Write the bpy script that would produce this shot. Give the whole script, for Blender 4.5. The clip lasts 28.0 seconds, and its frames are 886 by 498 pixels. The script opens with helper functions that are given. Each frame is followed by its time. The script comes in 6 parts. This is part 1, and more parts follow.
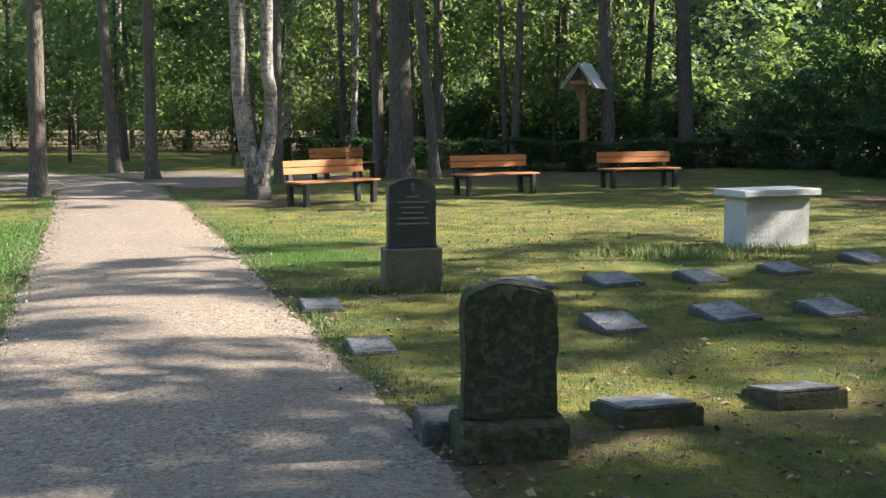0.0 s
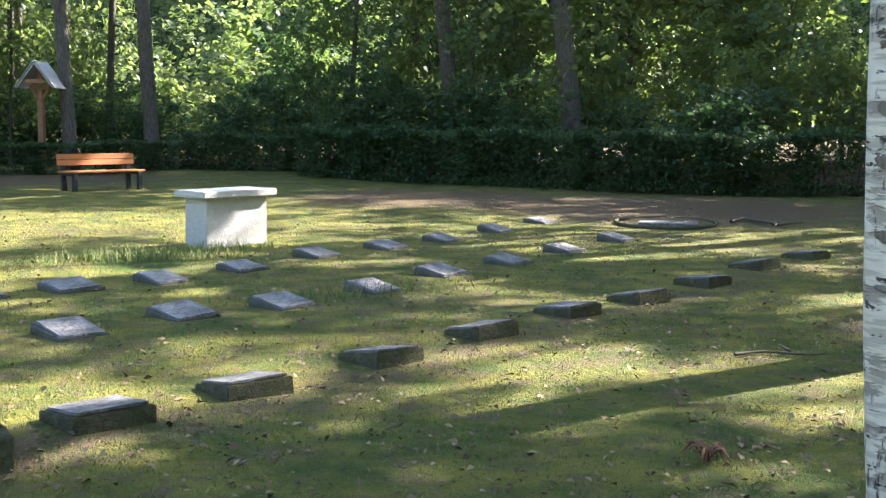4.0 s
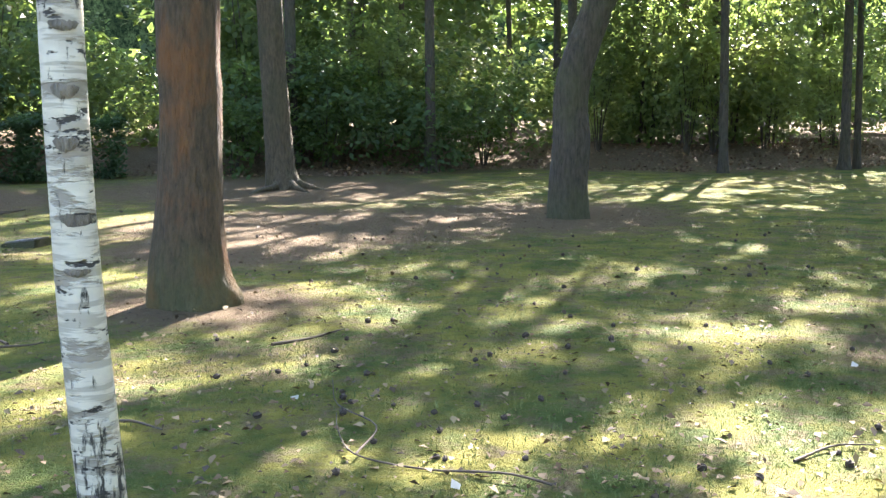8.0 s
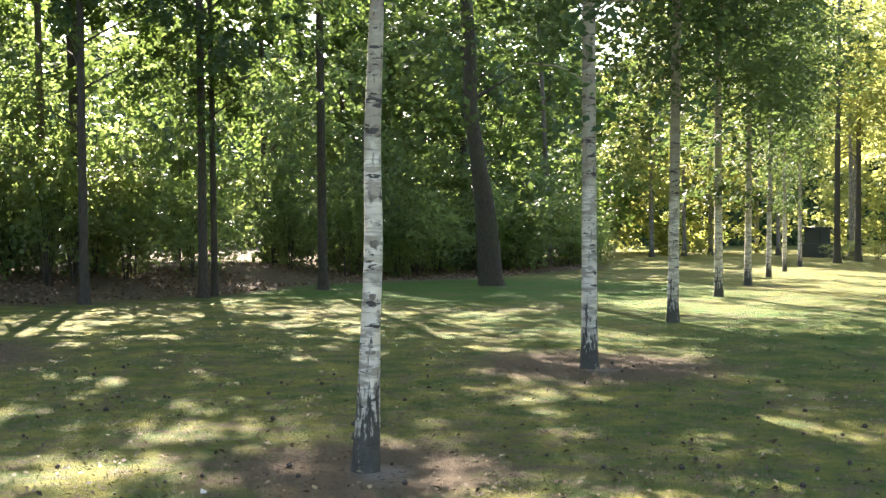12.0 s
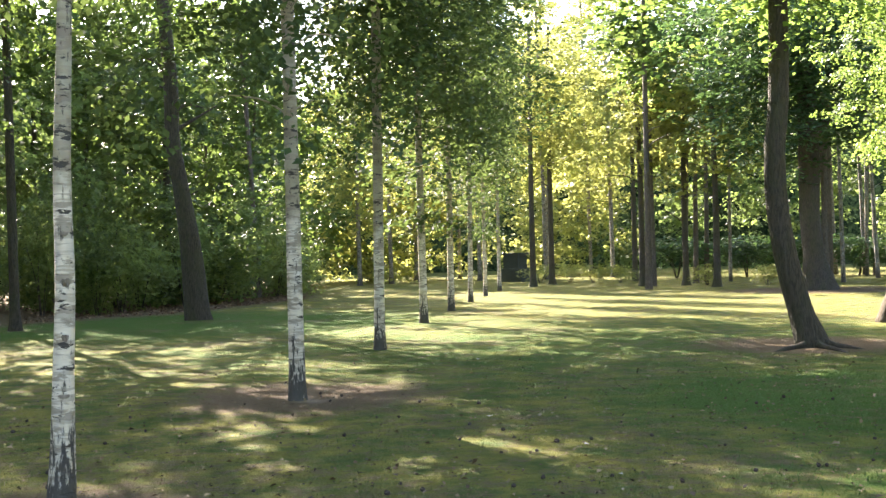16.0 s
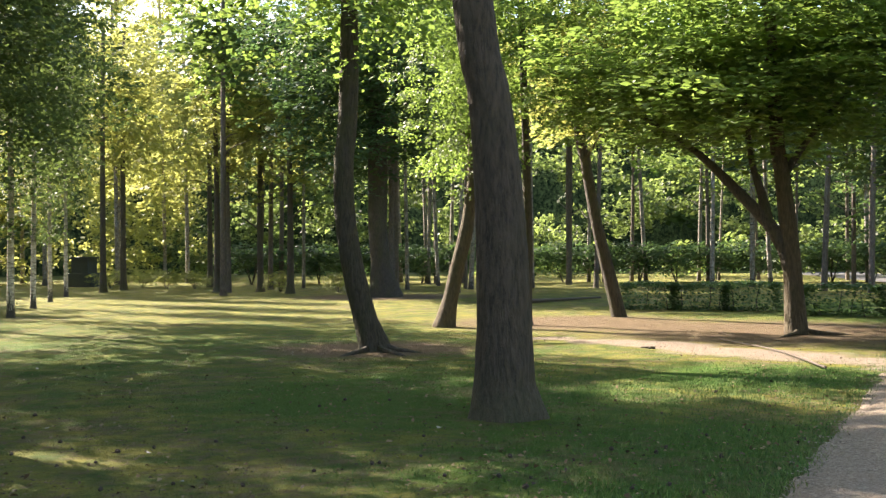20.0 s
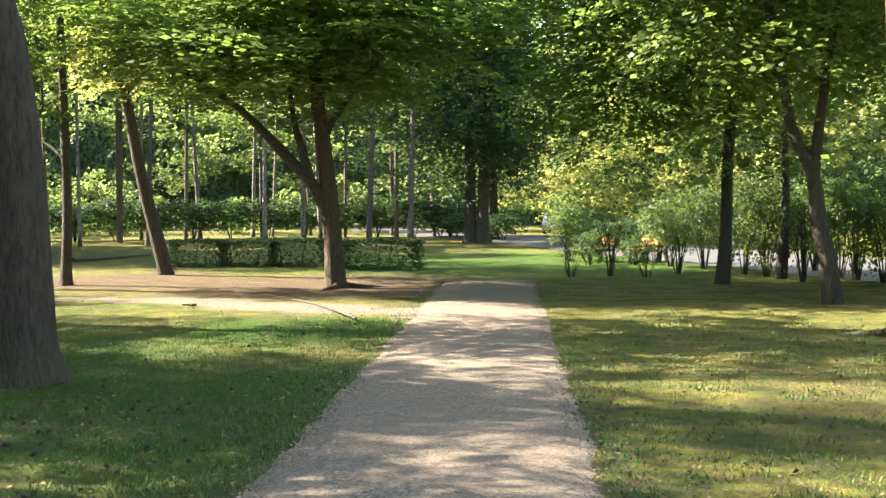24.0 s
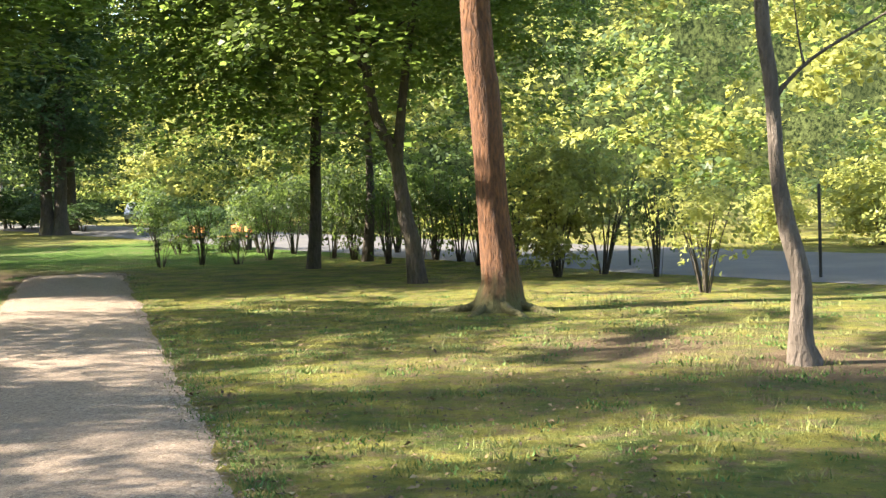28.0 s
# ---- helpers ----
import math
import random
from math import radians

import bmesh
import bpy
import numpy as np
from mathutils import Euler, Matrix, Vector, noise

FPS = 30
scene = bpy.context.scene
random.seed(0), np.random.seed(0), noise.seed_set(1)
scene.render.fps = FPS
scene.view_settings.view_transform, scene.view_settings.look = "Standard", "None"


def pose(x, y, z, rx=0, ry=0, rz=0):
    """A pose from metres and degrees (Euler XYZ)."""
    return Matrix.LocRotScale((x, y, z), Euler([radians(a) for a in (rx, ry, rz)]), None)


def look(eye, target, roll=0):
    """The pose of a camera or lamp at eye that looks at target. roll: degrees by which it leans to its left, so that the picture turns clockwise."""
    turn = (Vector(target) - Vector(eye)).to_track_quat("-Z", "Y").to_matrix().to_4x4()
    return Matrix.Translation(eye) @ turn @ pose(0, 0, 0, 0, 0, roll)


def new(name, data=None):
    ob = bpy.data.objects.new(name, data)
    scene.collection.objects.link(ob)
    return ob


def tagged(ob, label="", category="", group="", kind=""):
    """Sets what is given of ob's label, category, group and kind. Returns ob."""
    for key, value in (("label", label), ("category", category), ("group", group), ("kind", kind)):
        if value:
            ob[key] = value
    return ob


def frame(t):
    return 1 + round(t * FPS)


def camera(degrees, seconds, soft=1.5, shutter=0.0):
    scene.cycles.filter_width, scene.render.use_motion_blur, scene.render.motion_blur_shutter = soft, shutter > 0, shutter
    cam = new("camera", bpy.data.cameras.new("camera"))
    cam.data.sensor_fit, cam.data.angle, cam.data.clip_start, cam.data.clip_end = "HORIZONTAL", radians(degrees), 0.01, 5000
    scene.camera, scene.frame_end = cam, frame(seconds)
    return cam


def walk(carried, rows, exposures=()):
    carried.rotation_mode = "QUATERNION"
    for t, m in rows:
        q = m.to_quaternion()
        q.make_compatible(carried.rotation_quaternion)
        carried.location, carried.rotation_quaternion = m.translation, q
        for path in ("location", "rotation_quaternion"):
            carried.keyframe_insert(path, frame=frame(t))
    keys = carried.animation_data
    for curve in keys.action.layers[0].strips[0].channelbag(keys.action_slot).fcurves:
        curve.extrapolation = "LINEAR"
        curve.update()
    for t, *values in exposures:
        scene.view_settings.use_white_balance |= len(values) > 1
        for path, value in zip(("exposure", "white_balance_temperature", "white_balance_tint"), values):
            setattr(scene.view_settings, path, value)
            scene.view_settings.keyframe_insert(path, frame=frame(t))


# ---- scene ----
cam = camera(42.6, 28.0, soft=1.4)
PATH = (
    (0, pose(-0.115, 0.311, 1.562, 83.30, 0.00, 0.00)),
    (0.5, pose(-0.112, 0.334, 1.564, 82.94, 0.10, -2.25)),
    (1, pose(-0.107, 0.358, 1.557, 82.75, -0.03, -4.88)),
    (1.5, pose(-0.106, 0.354, 1.559, 82.73, -0.15, -7.65)),
    (2, pose(-0.098, 0.342, 1.560, 83.64, 0.47, -10.60)),
    (2.5, pose(-0.087, 0.321, 1.559, 84.21, 0.56, -14.95)),
    (3, pose(-0.074, 0.266, 1.567, 84.19, -0.09, -18.52)),
    (3.5, pose(-0.038, 0.185, 1.569, 83.76, -0.57, -22.45)),
    (5.5, pose(0.065, 0.124, 1.549, 83.45, -0.06, -37.07)),
    (6, pose(0.092, 0.106, 1.548, 83.34, 0.11, -41.80)),
    (6.5, pose(0.118, 0.115, 1.551, 84.17, 0.08, -46.84)),
    (7, pose(0.139, 0.121, 1.558, 84.43, -0.14, -52.18)),
    (7.5, pose(0.167, 0.108, 1.559, 84.47, -0.24, -59.06)),
    (8, pose(0.198, 0.124, 1.555, 83.20, -0.30, -63.52)),
    (8.5, pose(0.225, 0.129, 1.559, 83.04, -0.13, -68.92)),
    (9, pose(0.242, 0.144, 1.548, 82.65, 0.36, -73.32)),
    (9.5, pose(0.234, 0.138, 1.555, 83.54, 0.42, -77.76)),
    (10, pose(0.223, 0.131, 1.562, 84.98, 0.81, -84.88)),
    (10.5, pose(0.190, 0.126, 1.567, 86.46, 0.58, -89.83)),
    (11, pose(0.183, 0.113, 1.574, 87.09, 0.62, -91.57)),
    (11.5, pose(0.185, 0.044, 1.601, 88.77, 0.13, -93.09)),
    (12, pose(0.144, -0.028, 1.608, 89.80, -0.21, -94.58)),
    (12.5, pose(0.116, -0.069, 1.609, 89.80, -0.11, -97.35)),
    (13, pose(0.105, -0.069, 1.612, 90.25, 0.15, -100.57)),
    (13.5, pose(0.116, -0.063, 1.614, 90.30, 0.40, -102.13)),
    (15.5, pose(0.102, -0.067, 1.622, 90.93, 1.04, -107.67)),
    (16, pose(0.092, -0.077, 1.621, 91.20, 1.31, -109.12)),
    (16.5, pose(0.082, -0.080, 1.624, 91.36, 1.23, -110.50)),
    (17, pose(0.053, -0.081, 1.633, 91.49, 1.10, -112.26)),
    (17.5, pose(0.028, -0.072, 1.633, 91.65, 1.11, -114.68)),
    (18, pose(0.014, -0.070, 1.635, 91.90, 1.26, -116.78)),
    (18.5, pose(0.014, -0.073, 1.637, 91.97, 1.04, -119.00)),
    (19, pose(-0.004, -0.093, 1.633, 92.03, 1.55, -121.51)),
    (19.5, pose(-0.015, -0.110, 1.625, 91.98, 1.45, -126.35)),
    (20, pose(-0.029, -0.107, 1.627, 91.15, 0.65, -130.23)),
    (20.5, pose(-0.014, -0.144, 1.628, 90.72, 0.64, -134.01)),
    (21, pose(-0.021, -0.172, 1.627, 90.90, 1.22, -137.32)),
    (21.5, pose(-0.016, -0.201, 1.622, 90.37, 1.58, -139.43)),
    (23.5, pose(-0.174, -0.229, 1.616, 89.87, 0.68, -146.87)),
    (24, pose(-0.310, -0.281, 1.624, 88.66, 0.96, -152.17)),
    (24.5, pose(-0.229, -0.293, 1.638, 88.62, 0.93, -156.55)),
    (25, pose(-0.183, -0.303, 1.624, 88.50, 1.43, -159.72)),
    (25.5, pose(-0.147, -0.300, 1.639, 88.32, 1.71, -161.74)),
    (26, pose(-0.158, -0.261, 1.621, 88.22, 2.02, -163.71)),
    (26.5, pose(-0.164, -0.222, 1.623, 88.26, 2.16, -165.99)),
    (27, pose(-0.153, -0.220, 1.662, 88.03, 2.08, -168.19)),
    (27.5, pose(-0.135, -0.175, 1.657, 87.70, 2.13, -170.92)),
    (28, pose(-0.137, -0.184, 1.642, 87.45, 2.04, -172.97)),
)
walk(cam, PATH, ((0, 2.15, 6350, 8), (3, 2.76, 6250, 11), (6, 3.38, 6400, 14), (7, 3.28, 6400, 14), (8, 3.66, 6350, 14), (9.2, 3.97, 6300, 14), (10.4, 3.85, 6400, 15), (12, 3.28, 6700, 14), (13, 3.35, 6750, 14), (14.5, 3.36, 6750, 14), (16, 3.36, 6850, 15), (17, 3.1, 7000, 14), (18.5, 2.62, 7100, 13), (20, 2.64, 7150, 13), (21.5, 2.75, 7150, 11), (24, 2.9, 7100, 9), (26, 2.8, 7100, 10), (28, 2.85, 7100, 11)))

# ---- light ----
SUN_AZ, SUN_EL = 81.0, 34.0
world = bpy.data.worlds.new("world")
scene.world = world
world.use_nodes = True
wn = world.node_tree.nodes
sky = wn.new("ShaderNodeTexSky")
sky.sky_type = "NISHITA"
sky.sun_disc = False
sky.sun_elevation, sky.sun_rotation = radians(SUN_EL), radians(SUN_AZ)
world.node_tree.links.new(sky.outputs[0], wn["Background"].inputs[0])
wn["Background"].inputs[1].default_value = 0.094
sun = new("sun", bpy.data.lights.new("sun", "SUN"))
sun.data.energy, sun.data.angle, sun.data.color = 4.4, radians(0.5), (1.0, 0.92, 0.84)
sun_dir = Vector((math.sin(radians(SUN_AZ)) * math.cos(radians(SUN_EL)), math.cos(radians(SUN_AZ)) * math.cos(radians(SUN_EL)), math.sin(radians(SUN_EL))))
sun.matrix_world = look(sun_dir * 60, (0, 0, 0))


# ---- materials ----
class Nodes:
    """A short way to write node materials."""

    def __init__(self, name):
        self.mat = bpy.data.materials.new(name)
        self.mat.use_nodes = True
        self.tree = self.mat.node_tree
        self.bsdf = self.tree.nodes["Principled BSDF"]
        self.out = self.tree.nodes["Material Output"]

    def put(self, socket, value):
        if isinstance(value, bpy.types.NodeSocket):
            self.tree.links.new(value, socket)
        elif isinstance(value, tuple) and len(value) == 3 and socket.type == "RGBA":
            socket.default_value = (*value, 1)
        else:
            socket.default_value = value

    def node(self, kind, out=0, props=None, **inputs):
        n = self.tree.nodes.new("ShaderNode" + kind)
        props = props or {}
        if "feature" in props:
            n.feature = props["feature"]
        if "operation" in props:
            n.operation = props["operation"]
        if "attribute_name" in props:
            n.attribute_name = props["attribute_name"]
        for k, v in inputs.items():
            self.put(n.inputs[int(k[1:]) if k[0] == "i" and k[1:].isdigit() else k.replace("_", " ")], v)
        return n.outputs[out]

    def coords(self, sx=1.0, sy=1.0, sz=1.0, world_space=False):
        src = self.node("NewGeometry") if world_space else self.node("TexCoord", 3)
        return self.node("Mapping", i0=src, i3=(sx, sy, sz))

    def noise(self, vec, scale, detail=4.0, rough=0.55, out=0):
        return self.node("TexNoise", out, Vector=vec, Scale=scale, Detail=detail, Roughness=rough)

    def ramp(self, fac, *stops):
        n = self.tree.nodes.new("ShaderNodeValToRGB")
        e = n.color_ramp.elements
        while len(e) < len(stops):
            e.new(0.5)
        for k, (p, c) in zip(e, stops):
            k.position = p
            k.color = (*c, 1) if isinstance(c, tuple) else (c, c, c, 1)
        self.put(n.inputs[0], fac)
        return n.outputs[0]

    def mix(self, fac, a, b, blend="MIX"):
        n = self.tree.nodes.new("ShaderNodeMix")
        n.data_type, n.blend_type = "RGBA", blend
        self.put(n.inputs[0], fac), self.put(n.inputs[6], a), self.put(n.inputs[7], b)
        return n.outputs[2]

    def maths(self, op, a, b=0.0):
        return self.node("Math", 0, {"operation": op}, i0=a, i1=b)

    def bump(self, height, strength, distance):
        return self.node("Bump", 0, None, Strength=strength, Distance=distance, Height=height)

    def finish(self, color, rough=0.8, normal=None, **more):
        self.put(self.bsdf.inputs["Base Color"], color)
        self.put(self.bsdf.inputs["Roughness"], rough)
        if normal is not None:
            self.put(self.bsdf.inputs["Normal"], normal)
        for k, v in more.items():
            self.put(self.bsdf.inputs[k.replace("_", " ")], v)
        return self.mat


def leaf_material(name, dark, light, through_col, share=0.45, rough=0.49):
    """Thin leaves: matt with a little gloss, and light passing through; the hue drifts from bough to bough."""
    n = Nodes(name)
    rnd = n.node("NewGeometry", 8)
    obj = n.node("ObjectInfo", 5)
    bough = n.ramp(n.noise(n.coords(world_space=True), 0.55, 3, 0.6), (0.35, 0.0), (0.65, 1.0))
    k = n.maths("ADD", n.maths("MULTIPLY", rnd, 0.45), n.maths("MULTIPLY", bough, 0.55))
    col = n.mix(k, dark, light)
    tcol = n.mix(k, tuple(0.6 * c for c in through_col), through_col)
    hue = n.node("HueSaturation", 0, None, Hue=n.maths("ADD", n.maths("MULTIPLY", obj, 0.03), 0.485), Value=n.maths("ADD", n.maths("MULTIPLY", obj, 0.35), 0.82), Color=col)
    n.put(n.bsdf.inputs["Base Color"], hue)
    n.put(n.bsdf.inputs["Roughness"], rough)
    n.put(n.bsdf.inputs["Specular IOR Level"], 0.3 if rough < 0.5 else 0.18)
    trans = n.node("BsdfTranslucent", Color=tcol)
    mixed = n.node("MixShader", i0=share, i1=n.bsdf.outputs[0], i2=trans)
    n.put(n.out.inputs[0], mixed)
    return n.mat


def bark_material(name, dark, light, moss=(0.07, 0.08, 0.025), moss_amount=0.35, scale=1.0, green_foot=0.0):
    n = Nodes(name)
    ridge = n.ramp(n.noise(n.coords(26 * scale, 26 * scale, 6.5 * scale), 1.0, 5, 0.62), (0.36, 0.0), (0.62, 1.0))
    plates = n.ramp(n.noise(n.coords(12 * scale, 12 * scale, 5 * scale), 1.3, 4, 0.7), (0.35, 0.0), (0.7, 1.0))
    fine = n.noise(n.coords(60, 60, 22), 1.5, 5)
    col = n.mix(ridge, dark, light)
    col = n.mix(n.maths("MULTIPLY", plates, 0.45), col, n.mix(0.5, dark, light))
    col = n.mix(n.ramp(fine, (0.3, 0.0), (0.8, 0.5)), col, light)
    patch = n.noise(n.coords(2.2, 2.2, 1.1), 1.0, 5, 0.65)
    col = n.mix(n.maths("MULTIPLY", n.ramp(patch, (0.46, 0.0), (0.62, 1.0)), moss_amount), col, moss)
    if green_foot:
        z = n.maths("ADD", n.node("SeparateXYZ", 2, None, Vector=n.coords()), n.maths("MULTIPLY", n.maths("SUBTRACT", n.noise(n.coords(5, 5, 3), 1.0, 5), 0.5), 1.1))
        col = n.mix(n.maths("MULTIPLY", n.ramp(n.maths("SUBTRACT", 1.0, z), (0.35, 0.0), (0.85, 1.0)), green_foot), col, n.mix(fine, (0.05, 0.055, 0.02), (0.14, 0.14, 0.05)))
    h = n.maths("ADD", n.maths("ADD", ridge, n.maths("MULTIPLY", plates, 0.6)), n.maths("MULTIPLY", fine, 0.5))
    return n.finish(col, 0.92, n.bump(h, 0.9, 0.022))


def birch_material(name, dull=0.0, clean=0.0):
    """White bark with dark bands and scars; dull: how grey and cracked it has grown."""
    n = Nodes(name)
    v = n.coords(1, 1, 1)
    z = n.node("SeparateXYZ", 2, None, Vector=v)
    bands = n.noise(n.coords(2.5, 2.5, 26), 1.0, 3, 0.6)
    marks = n.ramp(bands, (0.51, 0.0), (0.57, 1.0))
    big = n.noise(n.coords(5.0, 5.0, 15.0), 1.0, 4, 0.7)
    scars = n.ramp(big, (0.585, 0.0), (0.62, 1.0))
    tint = n.noise(n.coords(4, 4, 9), 2.0, 5)
    base = n.mix(tint, (0.52, 0.43, 0.32), (0.87, 0.775, 0.63))
    # Yellow-brown upper bark, also darkened for the shade under the crown.
    upper_tone = n.ramp(n.maths("ADD", n.maths("MULTIPLY", z, 0.22), n.maths("MULTIPLY", n.noise(n.coords(2, 2, 1.4), 1.0, 4, 0.6), 0.9)), (0.92, 0.0), (1.25, 1.0))
    base = n.mix(n.maths("MULTIPLY", upper_tone, 0.8), base, n.mix(tint, (0.20, 0.165, 0.10), (0.42, 0.37, 0.25)))
    base = n.mix(dull, base, n.mix(n.ramp(n.noise(n.coords(18, 18, 4), 1.0, 5, 0.7), (0.42, 0.0), (0.6, 1.0)), (0.07, 0.06, 0.05), (0.44, 0.42, 0.38)))
    blot = n.ramp(n.noise(n.coords(5, 5, 3), 1.0, 6, 0.7), (0.45, 0.0), (0.54, 1.0))
    base = n.mix(n.maths("MULTIPLY", blot, 0.9 * dull), base, (0.085, 0.075, 0.06))
    col = n.mix(n.maths("MULTIPLY", marks, 0.62), base, (0.33, 0.27, 0.20))
    peel = n.ramp(n.noise(n.coords(3, 3, 11), 1.0, 5, 0.6), (0.53, 0.0), (0.58, 1.0))
    col = n.mix(n.maths("MULTIPLY", peel, 0.8), col, (0.27, 0.215, 0.16))
    col = n.mix(scars, col, (0.06, 0.05, 0.04))
    crack = n.noise(n.coords(26, 26, 6), 1.0, 6, 0.7)
    lowz = n.maths("ADD", n.maths("ADD", z, clean), n.maths("MULTIPLY", n.maths("SUBTRACT", n.noise(n.coords(6, 6, 3), 1.0), 0.5), 0.5))
    foot = n.ramp(n.maths("SUBTRACT", 1.0, lowz), (0.12, 0.0), (0.55, 0.45), (0.95, 1.0))
    furrow = n.ramp(n.maths("ADD", crack, n.maths("MULTIPLY", foot, 0.29)), (0.60, 0.0), (0.67, 1.0))
    col = n.mix(furrow, col, n.mix(n.noise(n.coords(40, 40, 12), 1.0, 4), (0.022, 0.019, 0.016), (0.095, 0.08, 0.064)))
    col = n.mix(n.maths("MULTIPLY", foot, 0.12), col, (0.14, 0.13, 0.09))
    h = n.maths("SUBTRACT", tint, n.maths("ADD", n.maths("ADD", scars, peel), furrow))
    return n.finish(col, 0.75, n.bump(h, 0.7, 0.01))


def stone_material(name, dark, light, moss, amount, rough=0.85, grain=60.0, spec=0.4, relief=0.012, pitted=0.3):
    n = Nodes(name)
    v = n.coords()
    grainy = n.noise(v, grain, 4, 0.7)
    blotch = n.noise(v, 5.0, 6, 0.7)
    col = n.mix(grainy, dark, light)
    col = n.mix(n.maths("MULTIPLY", n.ramp(blotch, (0.42, 0.0), (0.62, 1.0)), amount), col, moss)
    lich = n.ramp(n.noise(v, 22, 3, 0.6), (0.64, 0.0), (0.7, 1.0))
    col = n.mix(n.maths("MULTIPLY", lich, 0.2 if rough > 0.9 else 0.35), col, tuple(min(1.0, 1.9 * c) for c in light))
    pits = n.ramp(n.noise(v, 26, 5, 0.7), (0.40, 1.0), (0.52, 0.0))
    col = n.mix(n.maths("MULTIPLY", pits, pitted), col, tuple(0.45 * c for c in dark))
    h = n.maths("SUBTRACT", n.maths("ADD", n.maths("MULTIPLY", grainy, 0.4), blotch), pits)
    return n.finish(col, rough, n.bump(h, 0.8, relief), Specular_IOR_Level=spec)


def wood_material(name, dark, light):
    n = Nodes(name)
    grain = n.noise(n.coords(1.2, 26, 26), 2.2, 5, 0.6)
    stain = n.noise(n.coords(2, 2, 2), 1.5, 3)
    col = n.mix(n.ramp(grain, (0.3, 0.0), (0.7, 1.0)), dark, light)
    col = n.mix(n.maths("MULTIPLY", stain, 0.45), col, dark)
    return n.finish(col, 0.55, n.bump(grain, 0.3, 0.003))


def plain_material(name, color, rough=0.6, metal=0.0, wear=0.25):
    n = Nodes(name)
    k = n.noise(n.coords(), 9, 5)
    col = n.mix(n.maths("MULTIPLY", k, wear), color, tuple(0.45 * c + 0.02 for c in color))
    return n.finish(col, rough, n.bump(k, 0.15, 0.003), Metallic=metal)


def turf_material():
    """Short grass and yellow moss in patches, worn to bare soil; crumbs of litter and lush grass where the ground carries them."""
    n = Nodes("turf")
    v = n.coords(world_space=True)
    big = n.noise(v, 0.35, 4, 0.6)
    mid = n.noise(v, 1.5, 7, 0.7)
    patch = n.noise(v, 3.6, 6, 0.72)
    fine = n.noise(v, 24.0, 5, 0.72)
    blades = n.noise(v, 85.0, 3, 0.7)
    green = n.mix(fine, (0.045, 0.078, 0.018), (0.150, 0.195, 0.052))
    moss = n.mix(blades, (0.17, 0.165, 0.028), (0.38, 0.345, 0.085))
    turf = n.mix(n.ramp(mid, (0.40, 0.0), (0.60, 1.0)), moss, green)
    dry = n.mix(fine, (0.12, 0.095, 0.05), (0.27, 0.215, 0.12))
    turf = n.mix(n.maths("MULTIPLY", n.ramp(patch, (0.50, 0.0), (0.64, 1.0)), 0.75), turf, dry)
    lush = n.mix(fine, (0.030, 0.082, 0.011), (0.115, 0.215, 0.034))
    grown = n.maths("ADD", n.node("Attribute", 2, {"attribute_name": "lush"}), n.maths("MULTIPLY", n.maths("SUBTRACT", mid, 0.5), 0.8))
    turf = n.mix(n.ramp(grown, (0.15, 0.0), (0.7, 1.0)), turf, lush)
    soil = n.mix(fine, (0.065, 0.046, 0.030), (0.20, 0.145, 0.10))
    straw = n.mix(blades, soil, (0.26, 0.20, 0.115))
    bare = n.ramp(n.maths("ADD", n.maths("MULTIPLY", big, 0.45), n.maths("MULTIPLY", patch, 0.55)), (0.50, 0.0), (0.60, 1.0))
    wear = n.maths("MULTIPLY", bare, 0.55)
    litter = n.maths("ADD", n.node("Attribute", 2, {"attribute_name": "litter"}), n.maths("MULTIPLY", n.maths("SUBTRACT", patch, 0.5), 1.1))
    cover = n.maths("MAXIMUM", wear, n.ramp(litter, (0.3, 0.0), (0.72, 1.0)))
    leafy = n.mix(n.ramp(n.noise(v, 9.0, 6, 0.75), (0.4, 0.0), (0.62, 1.0)), straw, (0.15, 0.088, 0.055))
    col = n.mix(cover, turf, n.mix(0.5, straw, leafy))
    sand = n.maths("ADD", n.node("Attribute", 2, {"attribute_name": "sand"}), n.maths("MULTIPLY", n.maths("SUBTRACT", mid, 0.5), 0.8))
    col = n.mix(n.ramp(sand, (0.35, 0.0), (0.6, 1.0)), col, n.mix(fine, (0.25, 0.19, 0.145), (0.44, 0.36, 0.28)))
    bits = n.ramp(n.noise(v, 15.0, 4, 0.8), (0.57, 0.0), (0.66, 1.0))
    col = n.mix(n.maths("MULTIPLY", bits, 0.6), col, (0.062, 0.048, 0.028))
    flecks = n.ramp(n.noise(v, 40.0, 2, 0.6), (0.66, 0.0), (0.72, 1.0))
    col = n.mix(n.maths("MULTIPLY", flecks, 0.35), col, (0.40, 0.33, 0.17))
    h = n.maths("ADD", n.maths("MULTIPLY", fine, 0.9), n.maths("ADD", n.maths("ADD", mid, patch), n.maths("MULTIPLY", blades, 0.6)))
    return n.finish(col, 0.95, n.bump(h, 1.0, 0.09), Specular_IOR_Level=0.12)


